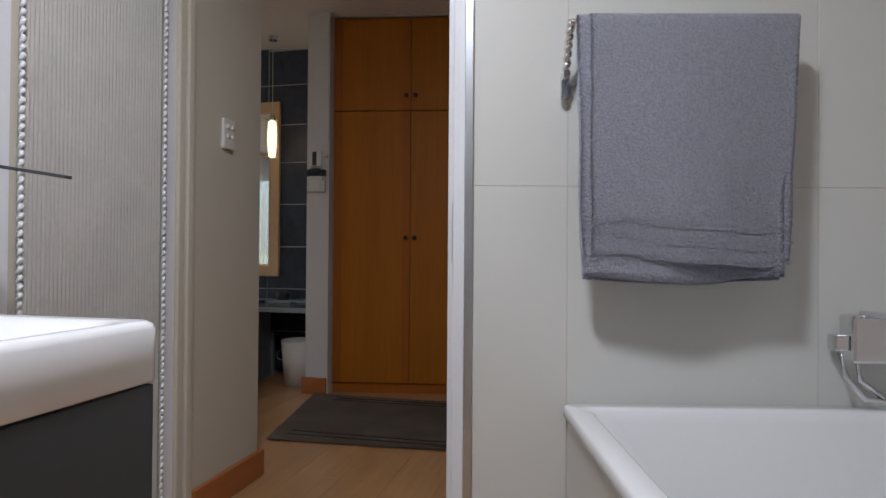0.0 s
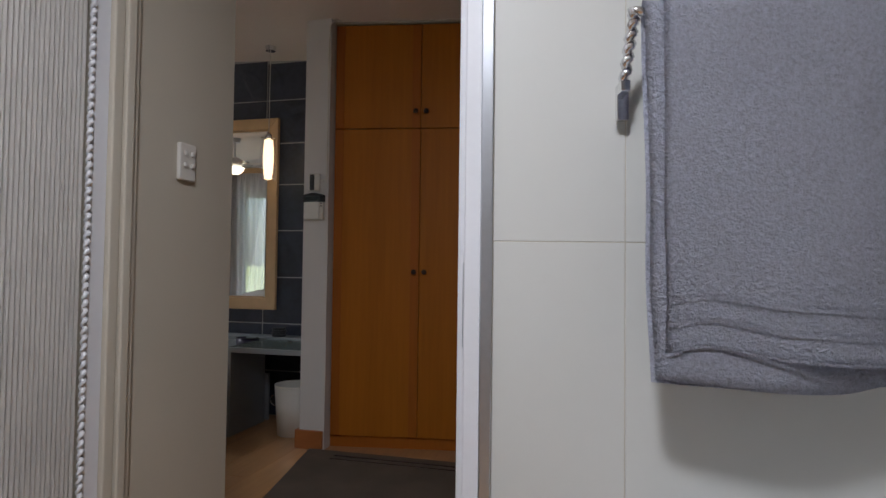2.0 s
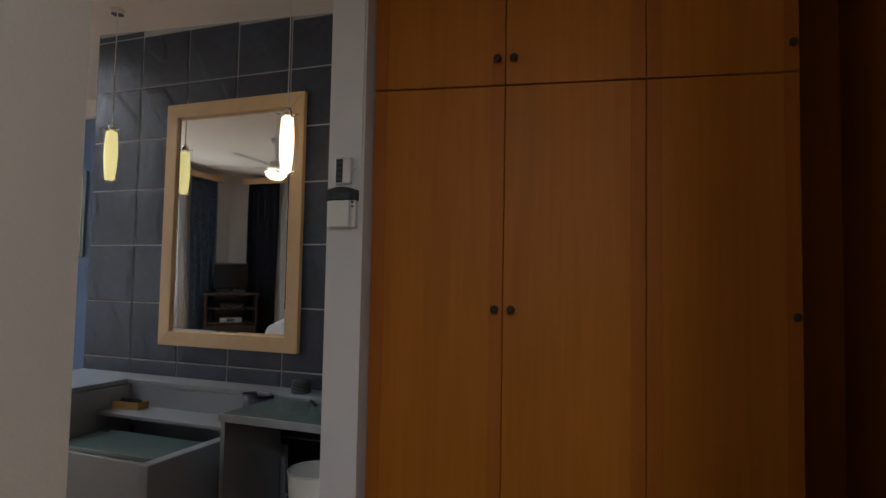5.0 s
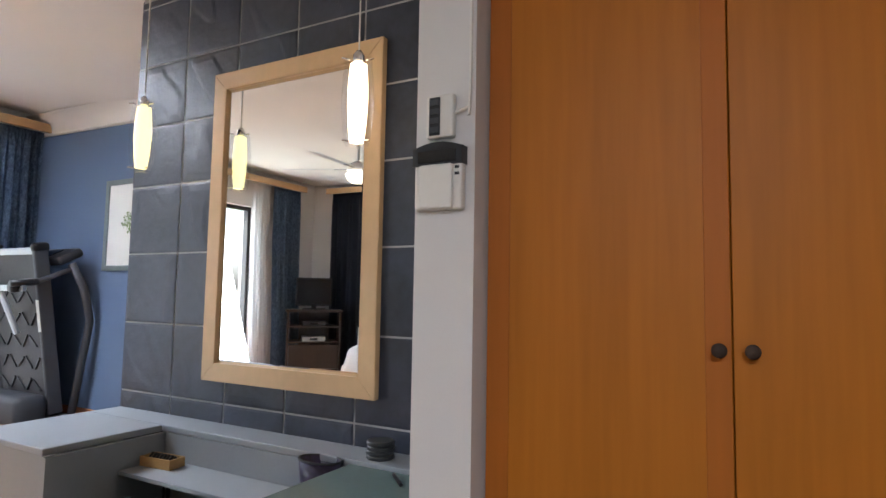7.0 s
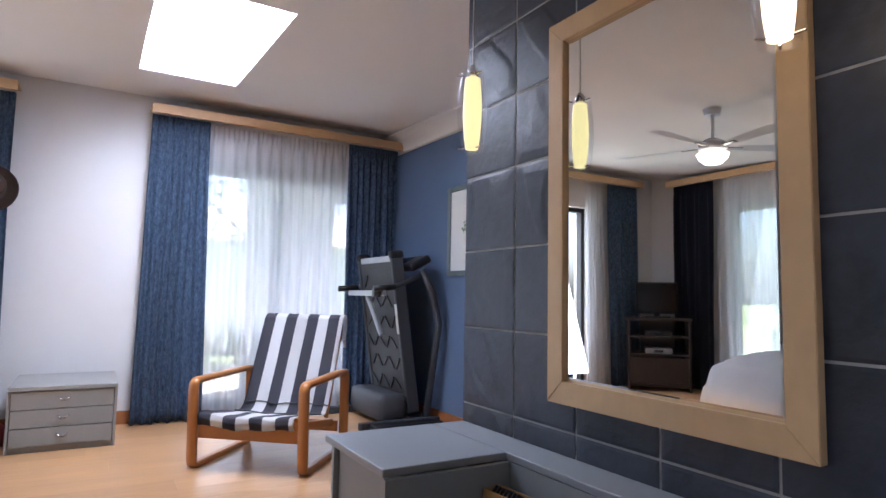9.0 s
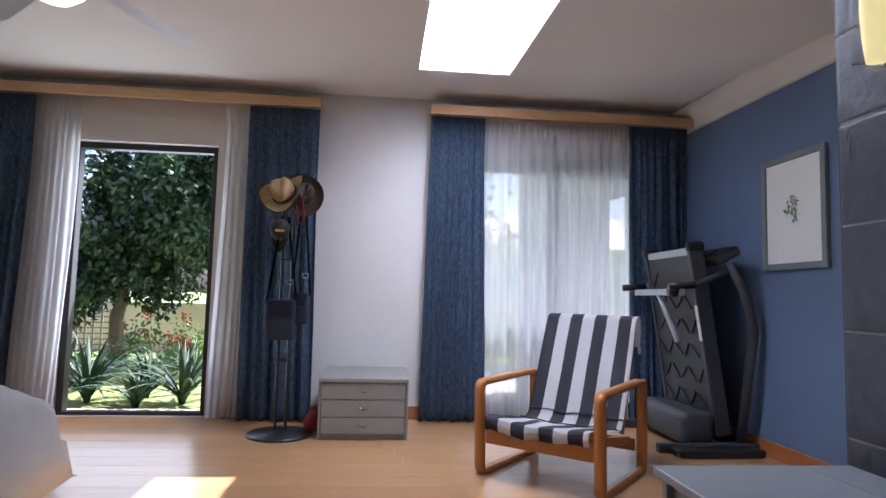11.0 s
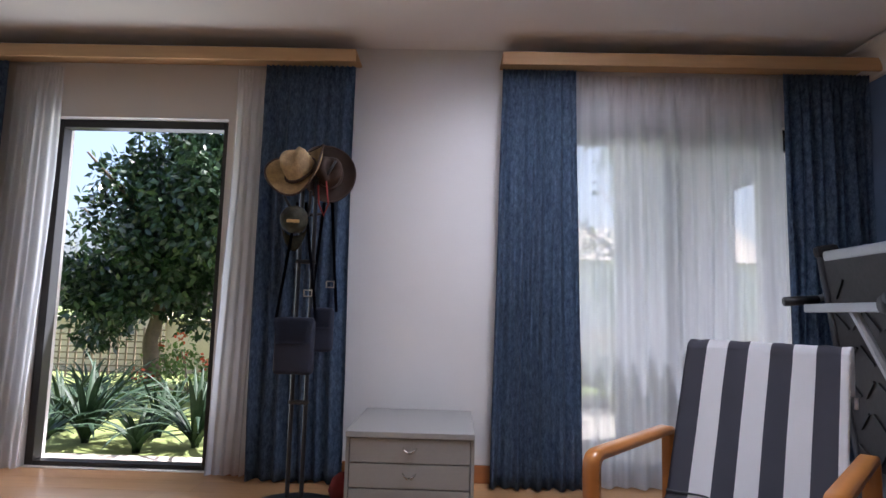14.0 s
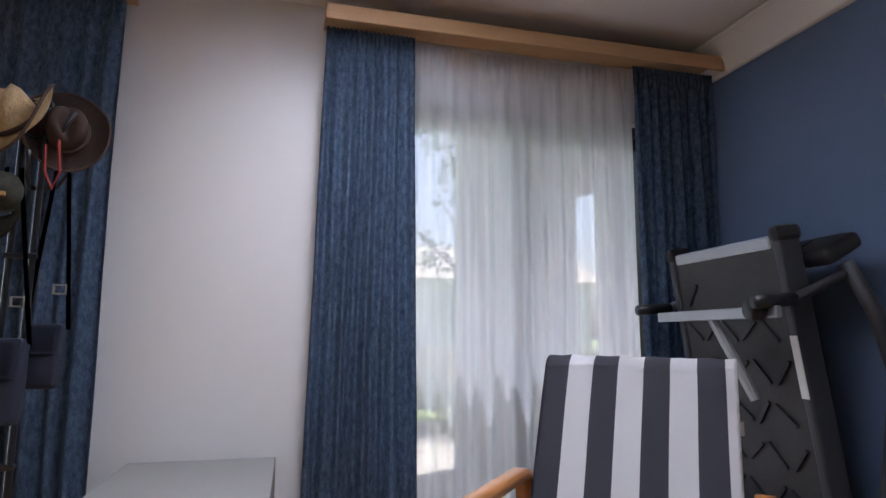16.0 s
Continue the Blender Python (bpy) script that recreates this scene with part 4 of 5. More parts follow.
part("end_panel", boxes((bx0 + 0.012, by0 + 0.01, 0, bx0 + 0.03, by1, 0.44), (bx0 + 0.03, by0 + 0.01, 0, bx1, by0 + 0.03, 0.44)), GLAZE, ba)

sm = root("shower_mixer", "chrome wall bath mixer with a coiled flexible hose", "bath mixer", Matrix.Translation((0.965, 2.13, 0.62)))
part("wall_body", box(-0.04, -0.06, -0.03, 0.05, -0.002, 0.09, bevel=0.008), CHROME, sm)
part("handset_bracket", boxes((-0.075, -0.05, 0.0, -0.04, -0.015, 0.04), bevel=0.005), CHROME, sm)
part("lever", box(-0.01, -0.13, 0.085, 0.02, -0.03, 0.10, bevel=0.004), CHROME, sm)
part("hose", tube([(-0.06, -0.04, 0.0), (-0.05, -0.05, -0.06), (-0.01, -0.055, -0.115), (0.04, -0.05, -0.12), (0.08, -0.05, -0.07), (0.075, -0.05, 0.0), (0.04, -0.05, 0.05), (0.0, -0.05, 0.06), (-0.03, -0.05, 0.01), (-0.02, -0.055, -0.07), (0.03, -0.055, -0.11)], 0.007, 8), CHROME, sm, "flexible chrome hose", True)

rl = root("towel_rail", "square chrome towel rail on the tiled wall", "towel rail", Matrix())
for xx in (0.30, 0.775):
    part("bracket", boxes((xx - 0.008, 2.112, 1.25, xx + 0.012, 2.128, 1.315), (xx - 0.008, 2.085, 1.295, xx + 0.008, 2.112, 1.315), bevel=0.002), CHROME, rl)
    part("twisted_arm", tube([(xx + 0.003 * math.cos(k * 0.9), 2.095 - 0.065 * k / 40 + 0.003 * math.sin(k * 0.9), 1.305 + 0.107 * (k / 40) ** 0.8) for k in range(41)], 0.008, 8), CHROME, rl, "twisted chrome arm", True)
part("bar", tube([(0.292 + 0.004 * k, 2.03 + 0.003 * math.cos(k * 0.8), 1.412 + 0.003 * math.sin(k * 0.8)) for k in range(123)], 0.007, 8), CHROME, rl, "twisted chrome bar", True)


def towel_sheet(x0, x1, zb_front, zb_back, out, seed, lean):
    """A towel folded over the bar: down the front, over the top and down the back."""
    def f(u, v):
        front, back = 1.42 - zb_front, 1.42 - zb_back
        tot = front + back + 0.05
        s = v * tot
        x = x0 + (x1 - x0) * u
        if s < front:
            z = zb_front + s
            y = 2.03 - out - 0.004
            k = (1.42 - z) / front
        elif s < front + 0.05:
            a = (s - front) / 0.05 * math.pi
            z, y, k = 1.42 + 0.012 * math.sin(a), 2.03 - (out + 0.004) * math.cos(a), 0
        else:
            z = 1.42 - (s - front - 0.05)
            y, k = 2.034 + out, (1.42 - (1.42 - (s - front - 0.05))) / back
        y += 0.012 * k * math.sin(u * 7 + seed) + 0.010 * k * nz(u * 3 + seed, z * 3)
        x += lean * k + 0.010 * nz(z * 4, seed) * k - 0.035 * k * max(0, u - 0.6) * 2
        z += (0.012 * math.sin(u * 5 + seed) + 0.01 * nz(u * 4, seed)) * k * (1 if s < front else 0.6)
        return Vector((x, y - 0.012 * k, z))
    return f


tw = root("towel", "grey towel folded over the rail with ribbed hem bands", "towel", Matrix())
part("outer_fold", grid(40, 80, towel_sheet(0.338, 0.80, 0.838, 0.80, 0.018, 1.0, 0.004), thick=0.007), TOWEL, tw, "", True)
part("inner_fold", grid(40, 60, towel_sheet(0.312, 0.775, 0.795, 0.79, 0.008, 2.4, 0.012), thick=0.006), TOWEL, tw, "", True)
f0 = towel_sheet(0.338, 0.80, 0.838, 0.80, 0.018, 1.0, 0.004)
for v0, v1 in ((0.0, 0.006), (0.038, 0.041), (0.070, 0.073)):
    part("hem_band", grid(40, 2, lambda u, v, a=v0, b=v1: f0(u, a + (b - a) * v) + Vector((0, -0.009, 0)), thick=-0.003), TOWEL, tw, "smooth woven hem stripe", True)

bs = root("basin", "thick white rounded rectangular washbasin", "basin", Matrix())
bm = bmesh.new()
rows = []
cx, cy, hx, hy = -0.53, 0.78, 0.34, 0.50
for inset, z, r in ((0.004, 0.691, 0.015), (0.001, 0.694, 0.018), (0.0, 0.757, 0.02), (0.003, 0.764, 0.02), (0.008, 0.767, 0.02), (0.03, 0.766, 0.03), (0.045, 0.755, 0.05), (0.08, 0.70, 0.08), (0.13, 0.69, 0.07)):
    ring = []
    for k in range(48):
        px, py = rounded(hx - inset, hy - inset, r, k, 48)
        ring.append(bm.verts.new((cx + px, cy + py, z)))
    rows.append(ring)
for a, b in zip(rows, rows[1:]):
    for k in range(48):
        bm.faces.new((a[k], a[(k + 1) % 48], b[(k + 1) % 48], b[k]))
bm.faces.new(rows[-1]), bm.faces.new(rows[0][::-1])
part("bowl", bm, CERAM, bs, "", True)
part("waste", lathe([(0.032, 0.0), (0.03, 0.006), (0.01, 0.008)], 20, None, Matrix.Translation((cx, cy, 0.6905))), CHROME, bs, "round chrome waste plug", True)
vc = root("vanity_cabinet", "charcoal vanity cabinet under the washbasin", "vanity cabinet", Matrix())
part("body", box(-0.853, 0.29, 0.12, -0.213, 1.272, 0.690, bevel=0.002), DKCAB, vc)
part("drawer_front", box(-0.211, 0.29, 0.125, -0.194, 1.27, 0.688, bevel=0.002), DKCAB, vc)
part("plinth", box(-0.853, 0.35, 0.0, -0.3, 1.22, 0.118), DKCAB, vc)
hk = root("wall_bracket", "dark tapering metal shelf bracket on the bathroom wall", "bracket", Matrix())
part("arm", bar((-0.86, 1.50, 1.03), (-0.60, 1.545, 0.99), 0.02, 0.006, 0.001), TMGREY, hk)
part("back_plate", box(-0.862, 1.48, 0.86, -0.853, 1.515, 1.10, bevel=0.002), TMGREY, hk)
cl = root("bathroom_ceiling_light", "round white flush ceiling light", "ceiling light", Matrix.Translation((0.06, 0.95, 2.29)))
part("base", lathe([(0.2, 0.02), (0.2, 0.038)], 32), PLASTIC, cl)
part("trim_ring", tube([(0.2 * math.cos(a), 0.2 * math.sin(a), 0.02) for a in [k * math.pi / 16 for k in range(32)]], 0.008, 8, closed=True), CHROME, cl)

# ---- bedroom things ----
dr = root("chest_of_drawers", "low grey painted three-drawer chest with cup pulls", "drawers", Matrix())
part("top", box(-6.36, 2.835, 0.385, -5.672, 3.437, 0.412, bevel=0.003), GREYD, dr)
for nm, *bx in (("side_panel", -6.36, 2.835, 0.0, -5.69, 2.853, 0.384), ("side_panel", -6.36, 3.419, 0.0, -5.69, 3.437, 0.384), ("back_panel", -6.36, 2.853, 0.0, -6.34, 3.419, 0.384), ("plinth", -5.72, 2.853, 0.0, -5.70, 3.419, 0.04)):
    part(nm, box(*bx, bevel=0.002), GREYD, dr)
for k in range(3):
    z0 = 0.043 + k * 0.114
    d = part("drawer", box(-5.73, 2.856, z0, -5.682, 3.416, z0 + 0.109, bevel=0.002), GREYD, dr)
    pl = bmesh.new()
    for s in (-1, 1):
        tube([(-5.683, 3.136, z0 + 0.048), (-5.660, 3.136 + s * 0.010, z0 + 0.050), (-5.656, 3.136 + s * 0.024, z0 + 0.066), (-5.683, 3.136 + s * 0.030, z0 + 0.066)], 0.004, 6, pl)
    part("handle", pl, CHROME, d, "small bright heart-shaped pull", True)
tagged(part("red_bag", lathe([(0.05, 0.0), (0.07, 0.05), (0.05, 0.11), (0.015, 0.14)], 12, None, pose(-6.0, 2.77, 0.0)), REDC, None, "", True), "crumpled red cloth bag on the floor", "bag")

hs = root("hat_stand", "black metal coat stand on a round base", "coat stand", Matrix.Translation((-5.842, 2.566, 0)))
part("base", lathe([(0.222, 0.0), (0.225, 0.006), (0.215, 0.018), (0.05, 0.028), (0.03, 0.05)], 40), BLACKM, hs, "glossy round black base", True)
for a in (-0.035, 0.035):
    part("pole", tube([(0, a, 0.025), (0, a, 1.78)], 0.011, 10), BLACKM, hs)
for z in (0.5, 1.2, 1.75):
    part("collar", box(-0.014, -0.05, z, 0.014, 0.05, z + 0.02, bevel=0.004), BLACKM, hs)
for k in range(6):
    a = k * math.pi / 3 + 0.3
    zz = 1.68 if k % 2 else 1.50
    part("hook", tube([(0, 0, zz - 0.05), (0.09 * math.cos(a), 0.09 * math.sin(a), zz - 0.03), (0.14 * math.cos(a), 0.14 * math.sin(a), zz + 0.05)], 0.008, 8), BLACKM, hs, "", True)


def hat(name, label, m, material, brim, crown_r, crown_h, curl, droop=0.0, band=None):
    h = root(name, label, "hat", m, "hats on the stand")

    def fb(u, v):
        a = 2 * math.pi * u
        r = crown_r + (brim - crown_r) * v
        z = curl * v * v * abs(math.sin(a)) ** 2 - droop * v * abs(math.cos(a))
        return Vector((r * math.cos(a) * 1.12, r * math.sin(a), z))
    part("brim", grid(48, 8, fb, thick=0.004), material, h, "", True)
    pr = [(crown_r, 0.0), (crown_r * 0.98, crown_h * 0.3), (crown_r * 0.9, crown_h * 0.75), (crown_r * 0.72, crown_h), (crown_r * 0.4, crown_h * 0.95), (0.0, crown_h * 0.8)]
    bm = lathe(pr, 28)
    for v in bm.verts:
        v.co.x *= 1.15
        if v.co.z > crown_h * 0.5:
            v.co.z -= 0.035 * max(0, 1 - abs(v.co.y) / (crown_r * 0.6)) * (1.2 if v.co.x > 0 else 0.7)
    part("crown", bm, material, h, "", True)
    part("band", tube([((crown_r + 0.003) * 1.15 * math.cos(a), (crown_r + 0.003) * math.sin(a), 0.015) for a in [k * math.pi / 16 for k in range(32)]], 0.008, 6, closed=True), band or material, h)
    part("rim_stitch", tube([fb(k / 48, 1.0) for k in range(48)], 0.005, 6, closed=True), band or material, h)
    return h


hat("straw_hat", "woven straw cowboy hat with a brown edge on the stand", pose(-5.74, 2.55, 1.65, 20, 50, 0), STRAW, 0.158, 0.078, 0.12, 0.085, 0.0, LEATH)
hat("felt_hat", "dark brown wide-brimmed hat hanging on the stand", pose(-5.89, 2.645, 1.68, 12, 80, 35), LEATH, 0.14, 0.07, 0.10, 0.04)
cp = root("cap", "olive camouflage cap hanging from the stand", "cap", pose(-5.78, 2.515, 1.41, 0, 82, 10))
part("dome", lathe([(0.068, 0.0), (0.07, 0.035), (0.056, 0.075), (0.025, 0.095), (0.0, 0.1)], 20), CAMO, cp, "", True)
part("peak", grid(16, 5, lambda u, v: Vector(((0.08 + 0.075 * v * math.sin(math.pi * u)) * math.sin(math.pi * u) + 0.0, 0.068 * math.cos(math.pi * u), 0.008 - 0.02 * v)), thick=0.004), CAMO, cp, "", True)
part("badge", box(0.02, -0.03, 0.084, 0.035, 0.03, 0.096, bevel=0.002), BOXW, cp, "small yellow badge bar")
tagged(part("chin_cord", tube([(-5.80, 2.66, 1.62), (-5.78, 2.68, 1.50), (-5.78, 2.66, 1.44), (-5.79, 2.63, 1.50), (-5.80, 2.62, 1.60)], 0.005, 6), REDC), "red cord looped under the hats", "cord")


def bag(name, label, y, z0, w, h, d, x, top, seed):
    b = root(name, label, "bag", Matrix.Translation((x, y, z0)), "bags on the stand")
    bm = box(-d / 2, -w / 2, 0, d / 2, w / 2, h, bevel=0.02, segs=3)
    part("pouch", bm, BAGC, b, "", True)
    part("flap", grid(6, 8, lambda u, v: Vector((d / 2 + 0.006 + 0.004 * math.sin(v * 3), (u - 0.5) * w * (1 - 0.15 * v), h - 0.004 - v * h * 0.45)), thick=0.005), BAGC, b, "", True)
    for s in (-1, 1):
        part("strap", grid(1, 10, lambda u, v, s=s: Vector((0.0, s * (w * 0.42) * (1 - v) + s * 0.02 + (u - 0.5) * 0.014, h - 0.02 + (top - z0 - h + 0.02) * v)), thick=0.003), BAGC, b)
    part("buckle", boxes((0.002, w * 0.3 - 0.025, h + 0.10, 0.01, w * 0.3 + 0.02, h + 0.106), (0.002, w * 0.3 - 0.025, h + 0.13, 0.01, w * 0.3 + 0.02, h + 0.136), (0.002, w * 0.3 - 0.025, h + 0.106, 0.01, w * 0.3 - 0.019, h + 0.13), (0.002, w * 0.3 + 0.014, h + 0.106, 0.01, w * 0.3 + 0.02, h + 0.13)), CHROME, b, "steel strap buckle")


bag("shoulder_bag", "navy canvas shoulder bag hanging by its strap", 2.553, 0.655, 0.19, 0.275, 0.07, -5.755, 1.50, 1)
bag("camera_bag", "small black pouch bag hanging by its strap", 2.665, 0.76, 0.11, 0.22, 0.06, -5.85, 1.52, 2)

# armchair: bentwood loops on both sides with a striped sling
CH = Matrix.Translation((-4.95, 4.295, 0)) @ Matrix.Rotation(radians(49), 4, "Z")
ch = root("armchair", "honey bentwood easy chair with a navy and white striped sling cushion", "armchair", CH)
# local: x across the width, y to the rear
W2, YF, YB = 0.345, -0.345, 0.31


def loop_rail(s):
    x = s * W2
    pts = []
    cor = [(YF, 0.012), (YF - 0.015, 0.505), (YB, 0.515), (YB, 0.012)]
    # rounded corners by short arcs
    out = []
    n = len(cor)
    for i in range(n):
        p, a, b = Vector((cor[i][0], cor[i][1])), Vector((cor[i - 1][0], cor[i - 1][1])), Vector((cor[(i + 1) % n][0], cor[(i + 1) % n][1]))
        r = 0.045
        q0, q1 = p + (a - p).normalized() * r, p + (b - p).normalized() * r
        for k in range(6):
            w = k / 5
            out.append((1 - w) ** 2 * q0 + 2 * w * (1 - w) * p + w * w * q1)
    bm = bmesh.new()
    rings = []
    m = len(out)
    for i, q in enumerate(out):
        t = (out[(i + 1) % m] - out[i - 1]).normalized()
        nrm = Vector((-t.y, t.x))
        ring = []
        for dx, dn in ((-0.028, -0.016), (0.028, -0.016), (0.028, 0.016), (-0.028, 0.016)):
            ring.append(bm.verts.new((x + dx, q.x + nrm.x * dn, max(0.0, q.y + nrm.y * dn))))
        rings.append(ring)
    for i in range(m):
        a, b = rings[i], rings[(i + 1) % m]
        for k in range(4):
            bm.faces.new((a[k], a[(k + 1) % 4], b[(k + 1) % 4], b[k]))
    bmesh.ops.bevel(bm, geom=[e for e in bm.edges if abs(e.verts[0].co.x - e.verts[1].co.x) < 1e-5], offset=0.004, segments=2, affect="EDGES")
    return bm


for s in (-1, 1):
    part("side_frame", loop_rail(s), CHAIRW, ch, "", True)
part("front_rail", box(-W2 + 0.03, YF + 0.0, 0.175, W2 - 0.03, YF + 0.026, 0.29, bevel=0.006), CHAIRW, ch)
part("rear_rail", box(-W2 + 0.03, 0.26, 0.12, W2 - 0.03, 0.285, 0.19, bevel=0.006), CHAIRW, ch)
for s in (-1, 1):
    part("seat_rail", bar((s * 0.30, YF + 0.02, 0.27), (s * 0.30, 0.2, 0.19), 0.022, 0.05), CHAIRW, ch)
    part("back_post", bar((s * 0.265, 0.19, 0.22), (s * 0.265, 0.415, 0.80), 0.024, 0.03), CHAIRW, ch)
part("top_rail", box(-0.275, 0.395, 0.80, 0.275, 0.42, 0.835, bevel=0.008), CHAIRW, ch)


def sling(u, v):
    # v from the front lip along the seat, up the back, over the top
    pts = [(-0.375, 0.255), (-0.385, 0.30), (-0.35, 0.325), (-0.15, 0.30), (0.05, 0.265), (0.12, 0.28), (0.17, 0.36), (0.28, 0.60), (0.365, 0.81), (0.39, 0.862), (0.425, 0.884), (0.46, 0.86), (0.472, 0.80), (0.45, 0.70)]
    t = v * (len(pts) - 1)
    i = min(int(t), len(pts) - 2)
    w = t - i
    p0, p1, p2, p3 = pts[max(i - 1, 0)], pts[i], pts[i + 1], pts[min(i + 2, len(pts) - 1)]

    def cr(k):
        return 0.5 * (2 * p1[k] + (p2[k] - p0[k]) * w + (2 * p0[k] - 5 * p1[k] + 4 * p2[k] - p3[k]) * w * w + (3 * p1[k] - p0[k] - 3 * p2[k] + p3[k]) * w ** 3)
    sag = 0.012 * math.sin(math.pi * u)
    k = 0.011 * nz(u * 4, v * 9) + 0.005 * nz(u * 11, v * 22)
    wdt = 0.60 - 0.02 * v
    return Vector(((u - 0.5) * wdt + 0.004 * nz(v * 8, u), cr(0) + (sag if v > 0.4 else 0) + k, cr(1) - (sag if v < 0.4 else 0) + k))


cu = part("sling_cushion", grid(48, 96, sling, uv=True, thick=-0.026), STRIPE, ch, "striped padded canvas sling", True)
for v in (0.3, 0.42):
    part("seam", tube([sling(k / 24, v) + Vector((0, -0.004, 0.006)) for k in range(25)], 0.004, 6), DKCAB, cu, "dark stitched seam")
part("maker_tag", box(0.292, 0.405, 0.66, 0.302, 0.43, 0.70), LINEN, cu, "small white cloth tag")

# folded treadmill in the corner
tm = root("treadmill", "folded grey treadmill with its deck tipped up", "treadmill", Matrix())
TL, TR = -6.13, -5.40
dk = part("deck", box(TL + 0.03, -0.035, 0.0, TR - 0.03, 0.035, 1.22, bevel=0.008, m=Matrix.Translation((0, 5.525, 0.115)) @ Matrix.Rotation(radians(8.5), 4, "X")), DECK, tm, "black moulded deck underside")
DM = Matrix.Translation((0, 5.525, 0.115)) @ Matrix.Rotation(radians(8.5), 4, "X")
for x in (TL + 0.015, TR - 0.045):
    part("side_rail", box(x, -0.05, -0.02, x + 0.04, 0.055, 1.26, bevel=0.012, m=DM), TMGREY, tm)
    part("rail_cap", box(x - 0.01, -0.06, 1.22, x + 0.05, 0.065, 1.29, bevel=0.024, m=DM), BLACK, tm, "black rubber end cap")
part("end_roller", box(TL + 0.06, -0.04, 1.2, TR - 0.06, 0.05, 1.255, bevel=0.012, m=DM), TMSILV, tm)
r = random.Random(4)
for k in range(26):
    cxx, czz, an = TL + 0.12 + (k % 5) * 0.115 + 0.03 * (k // 5 % 2), 0.2 + (k // 5) * 0.17, (45 if k % 2 else -45) + r.uniform(-8, 8)
    part("rib", box(-0.006, -0.046, -0.06, 0.006, -0.034, 0.06, m=DM @ Matrix.Translation((cxx, 0, czz)) @ Matrix.Rotation(radians(an), 4, "Y")), BLACK, dk, "")
part("motor_hood", box(TL + 0.06, 5.24, 0.03, TR - 0.0, 5.47, 0.25, bevel=0.05, segs=3), TMGREY, tm, "rounded grey motor cover", True)
for x in (TL - 0.03, TR - 0.01):
    part("base_rail", box(x, 5.05, 0.0, x + 0.06, 5.74, 0.06, bevel=0.01), TMGREY, tm)
part("base_cross_bar", box(TL + 0.03, 5.64, 0.0, TR - 0.01, 5.72, 0.05, bevel=0.01), TMGREY, tm)
part("front_foot", box(-5.42, 5.12, 0.002, -5.22, 5.70, 0.05, bevel=0.012), BLACK, tm)
for x in (TL + 0.005, TR + 0.05):
    up = bmesh.new()
    tube([(x - 0.06, 5.64, 0.05), (x - 0.01, 5.66, 0.40), (x + 0.05, 5.68, 0.80), (x + 0.03, 5.63, 1.05), (x, 5.54, 1.24)], 0.03, 10, up, 1.0)
    part("upright", up, TMGREY, tm, "", True)
    part("handle_arm", tube([(x, 5.54, 1.20), (x - 0.02, 5.42, 1.14), (x - 0.03, 5.30, 1.09), (x - 0.03, 5.18, 1.08)], 0.019, 10), TMSILV if x < -5.8 else TMGREY, tm, "", True)
    part("grip", tube([(x - 0.03, 5.32, 1.095), (x - 0.03, 5.14, 1.08)], 0.026, 12), BLACK, tm, "black foam grip", True)
part("cross_bar", bar((TL + 0.04, 5.22, 1.045), (TR + 0.05, 5.22, 1.045), 0.03, 0.045), TMSILV, tm)
part("gas_strut", tube([(-5.74, 5.24, 1.03), (-5.61, 5.32, 0.70)], 0.022, 8), TMSILV, tm)
part("strut_pivot", lathe([(0.04, -0.03), (0.045, 0.0), (0.04, 0.03)], 16, None, pose(TR - 0.03, 5.19, 1.055, 90)), BLACK, tm, "", True)
part("warning_label", box(TR - 0.042, -0.0535, 0.62, TR - 0.008, -0.0495, 0.86, m=DM), PAPER, tm, "pale printed strip")
part("console", box(-0.33, -0.10, -0.03, 0.33, 0.10, 0.04, bevel=0.025, m=Matrix.Translation((-5.66, 5.53, 1.29)) @ Matrix.Rotation(radians(28), 4, "X"), segs=3), BLACK, tm, "black display console", True)
part("console_screen", box(-0.16, -0.06, 0.038, 0.16, 0.05, 0.044, m=Matrix.Translation((-5.66, 5.53, 1.29)) @ Matrix.Rotation(radians(28), 4, "X")), SCREEN, tm)

# framed print on the blue wall
pc = root("picture", "framed botanical print with a wide white mount", "picture", Matrix.Translation((-4.99, NY - 0.003, 1.555)))
part("frame", boxes((-0.29, -0.025, -0.36, -0.25, 0, 0.36), (0.25, -0.025, -0.36, 0.29, 0, 0.36), (-0.25, -0.025, 0.32, 0.25, 0, 0.36), (-0.25, -0.025, -0.36, 0.25, 0, -0.32), bevel=0.003), SAGE, pc)
part("mount", box(-0.25, -0.012, -0.32, 0.25, -0.002, 0.32), PAPER, pc)
part("print_motif", crown([((-0.03, -0.014, 0.02), 0.05), ((0.02, -0.014, -0.02), 0.05), ((0, -0.014, 0.06), 0.04)], 30, 0.03, 0.008, 2), LEAFL, pc, "small green leaf drawing")
for ob in pc.children:
    if ob.name.startswith("print_motif"):
        for v in ob.data.vertices:
            v.co.y = -0.0135
# bed
bd = root("bed", "low double bed with a dark wooden base", "bed", Matrix.Translation((0, -0.12, 0)))
part("base", box(-3.78, 0.60, 0.06, -1.15, 2.24, 0.18, bevel=0.01), WOODD, bd)
part("mattress", box(-3.80, 0.58, 0.182, -1.12, 2.26, 0.50, bevel=0.05, segs=4), LINEN, bd, "", True)
part("headboard", box(-1.12, 0.55, 0.08, -1.04, 2.25, 0.95, bevel=0.012), WOODD, bd)
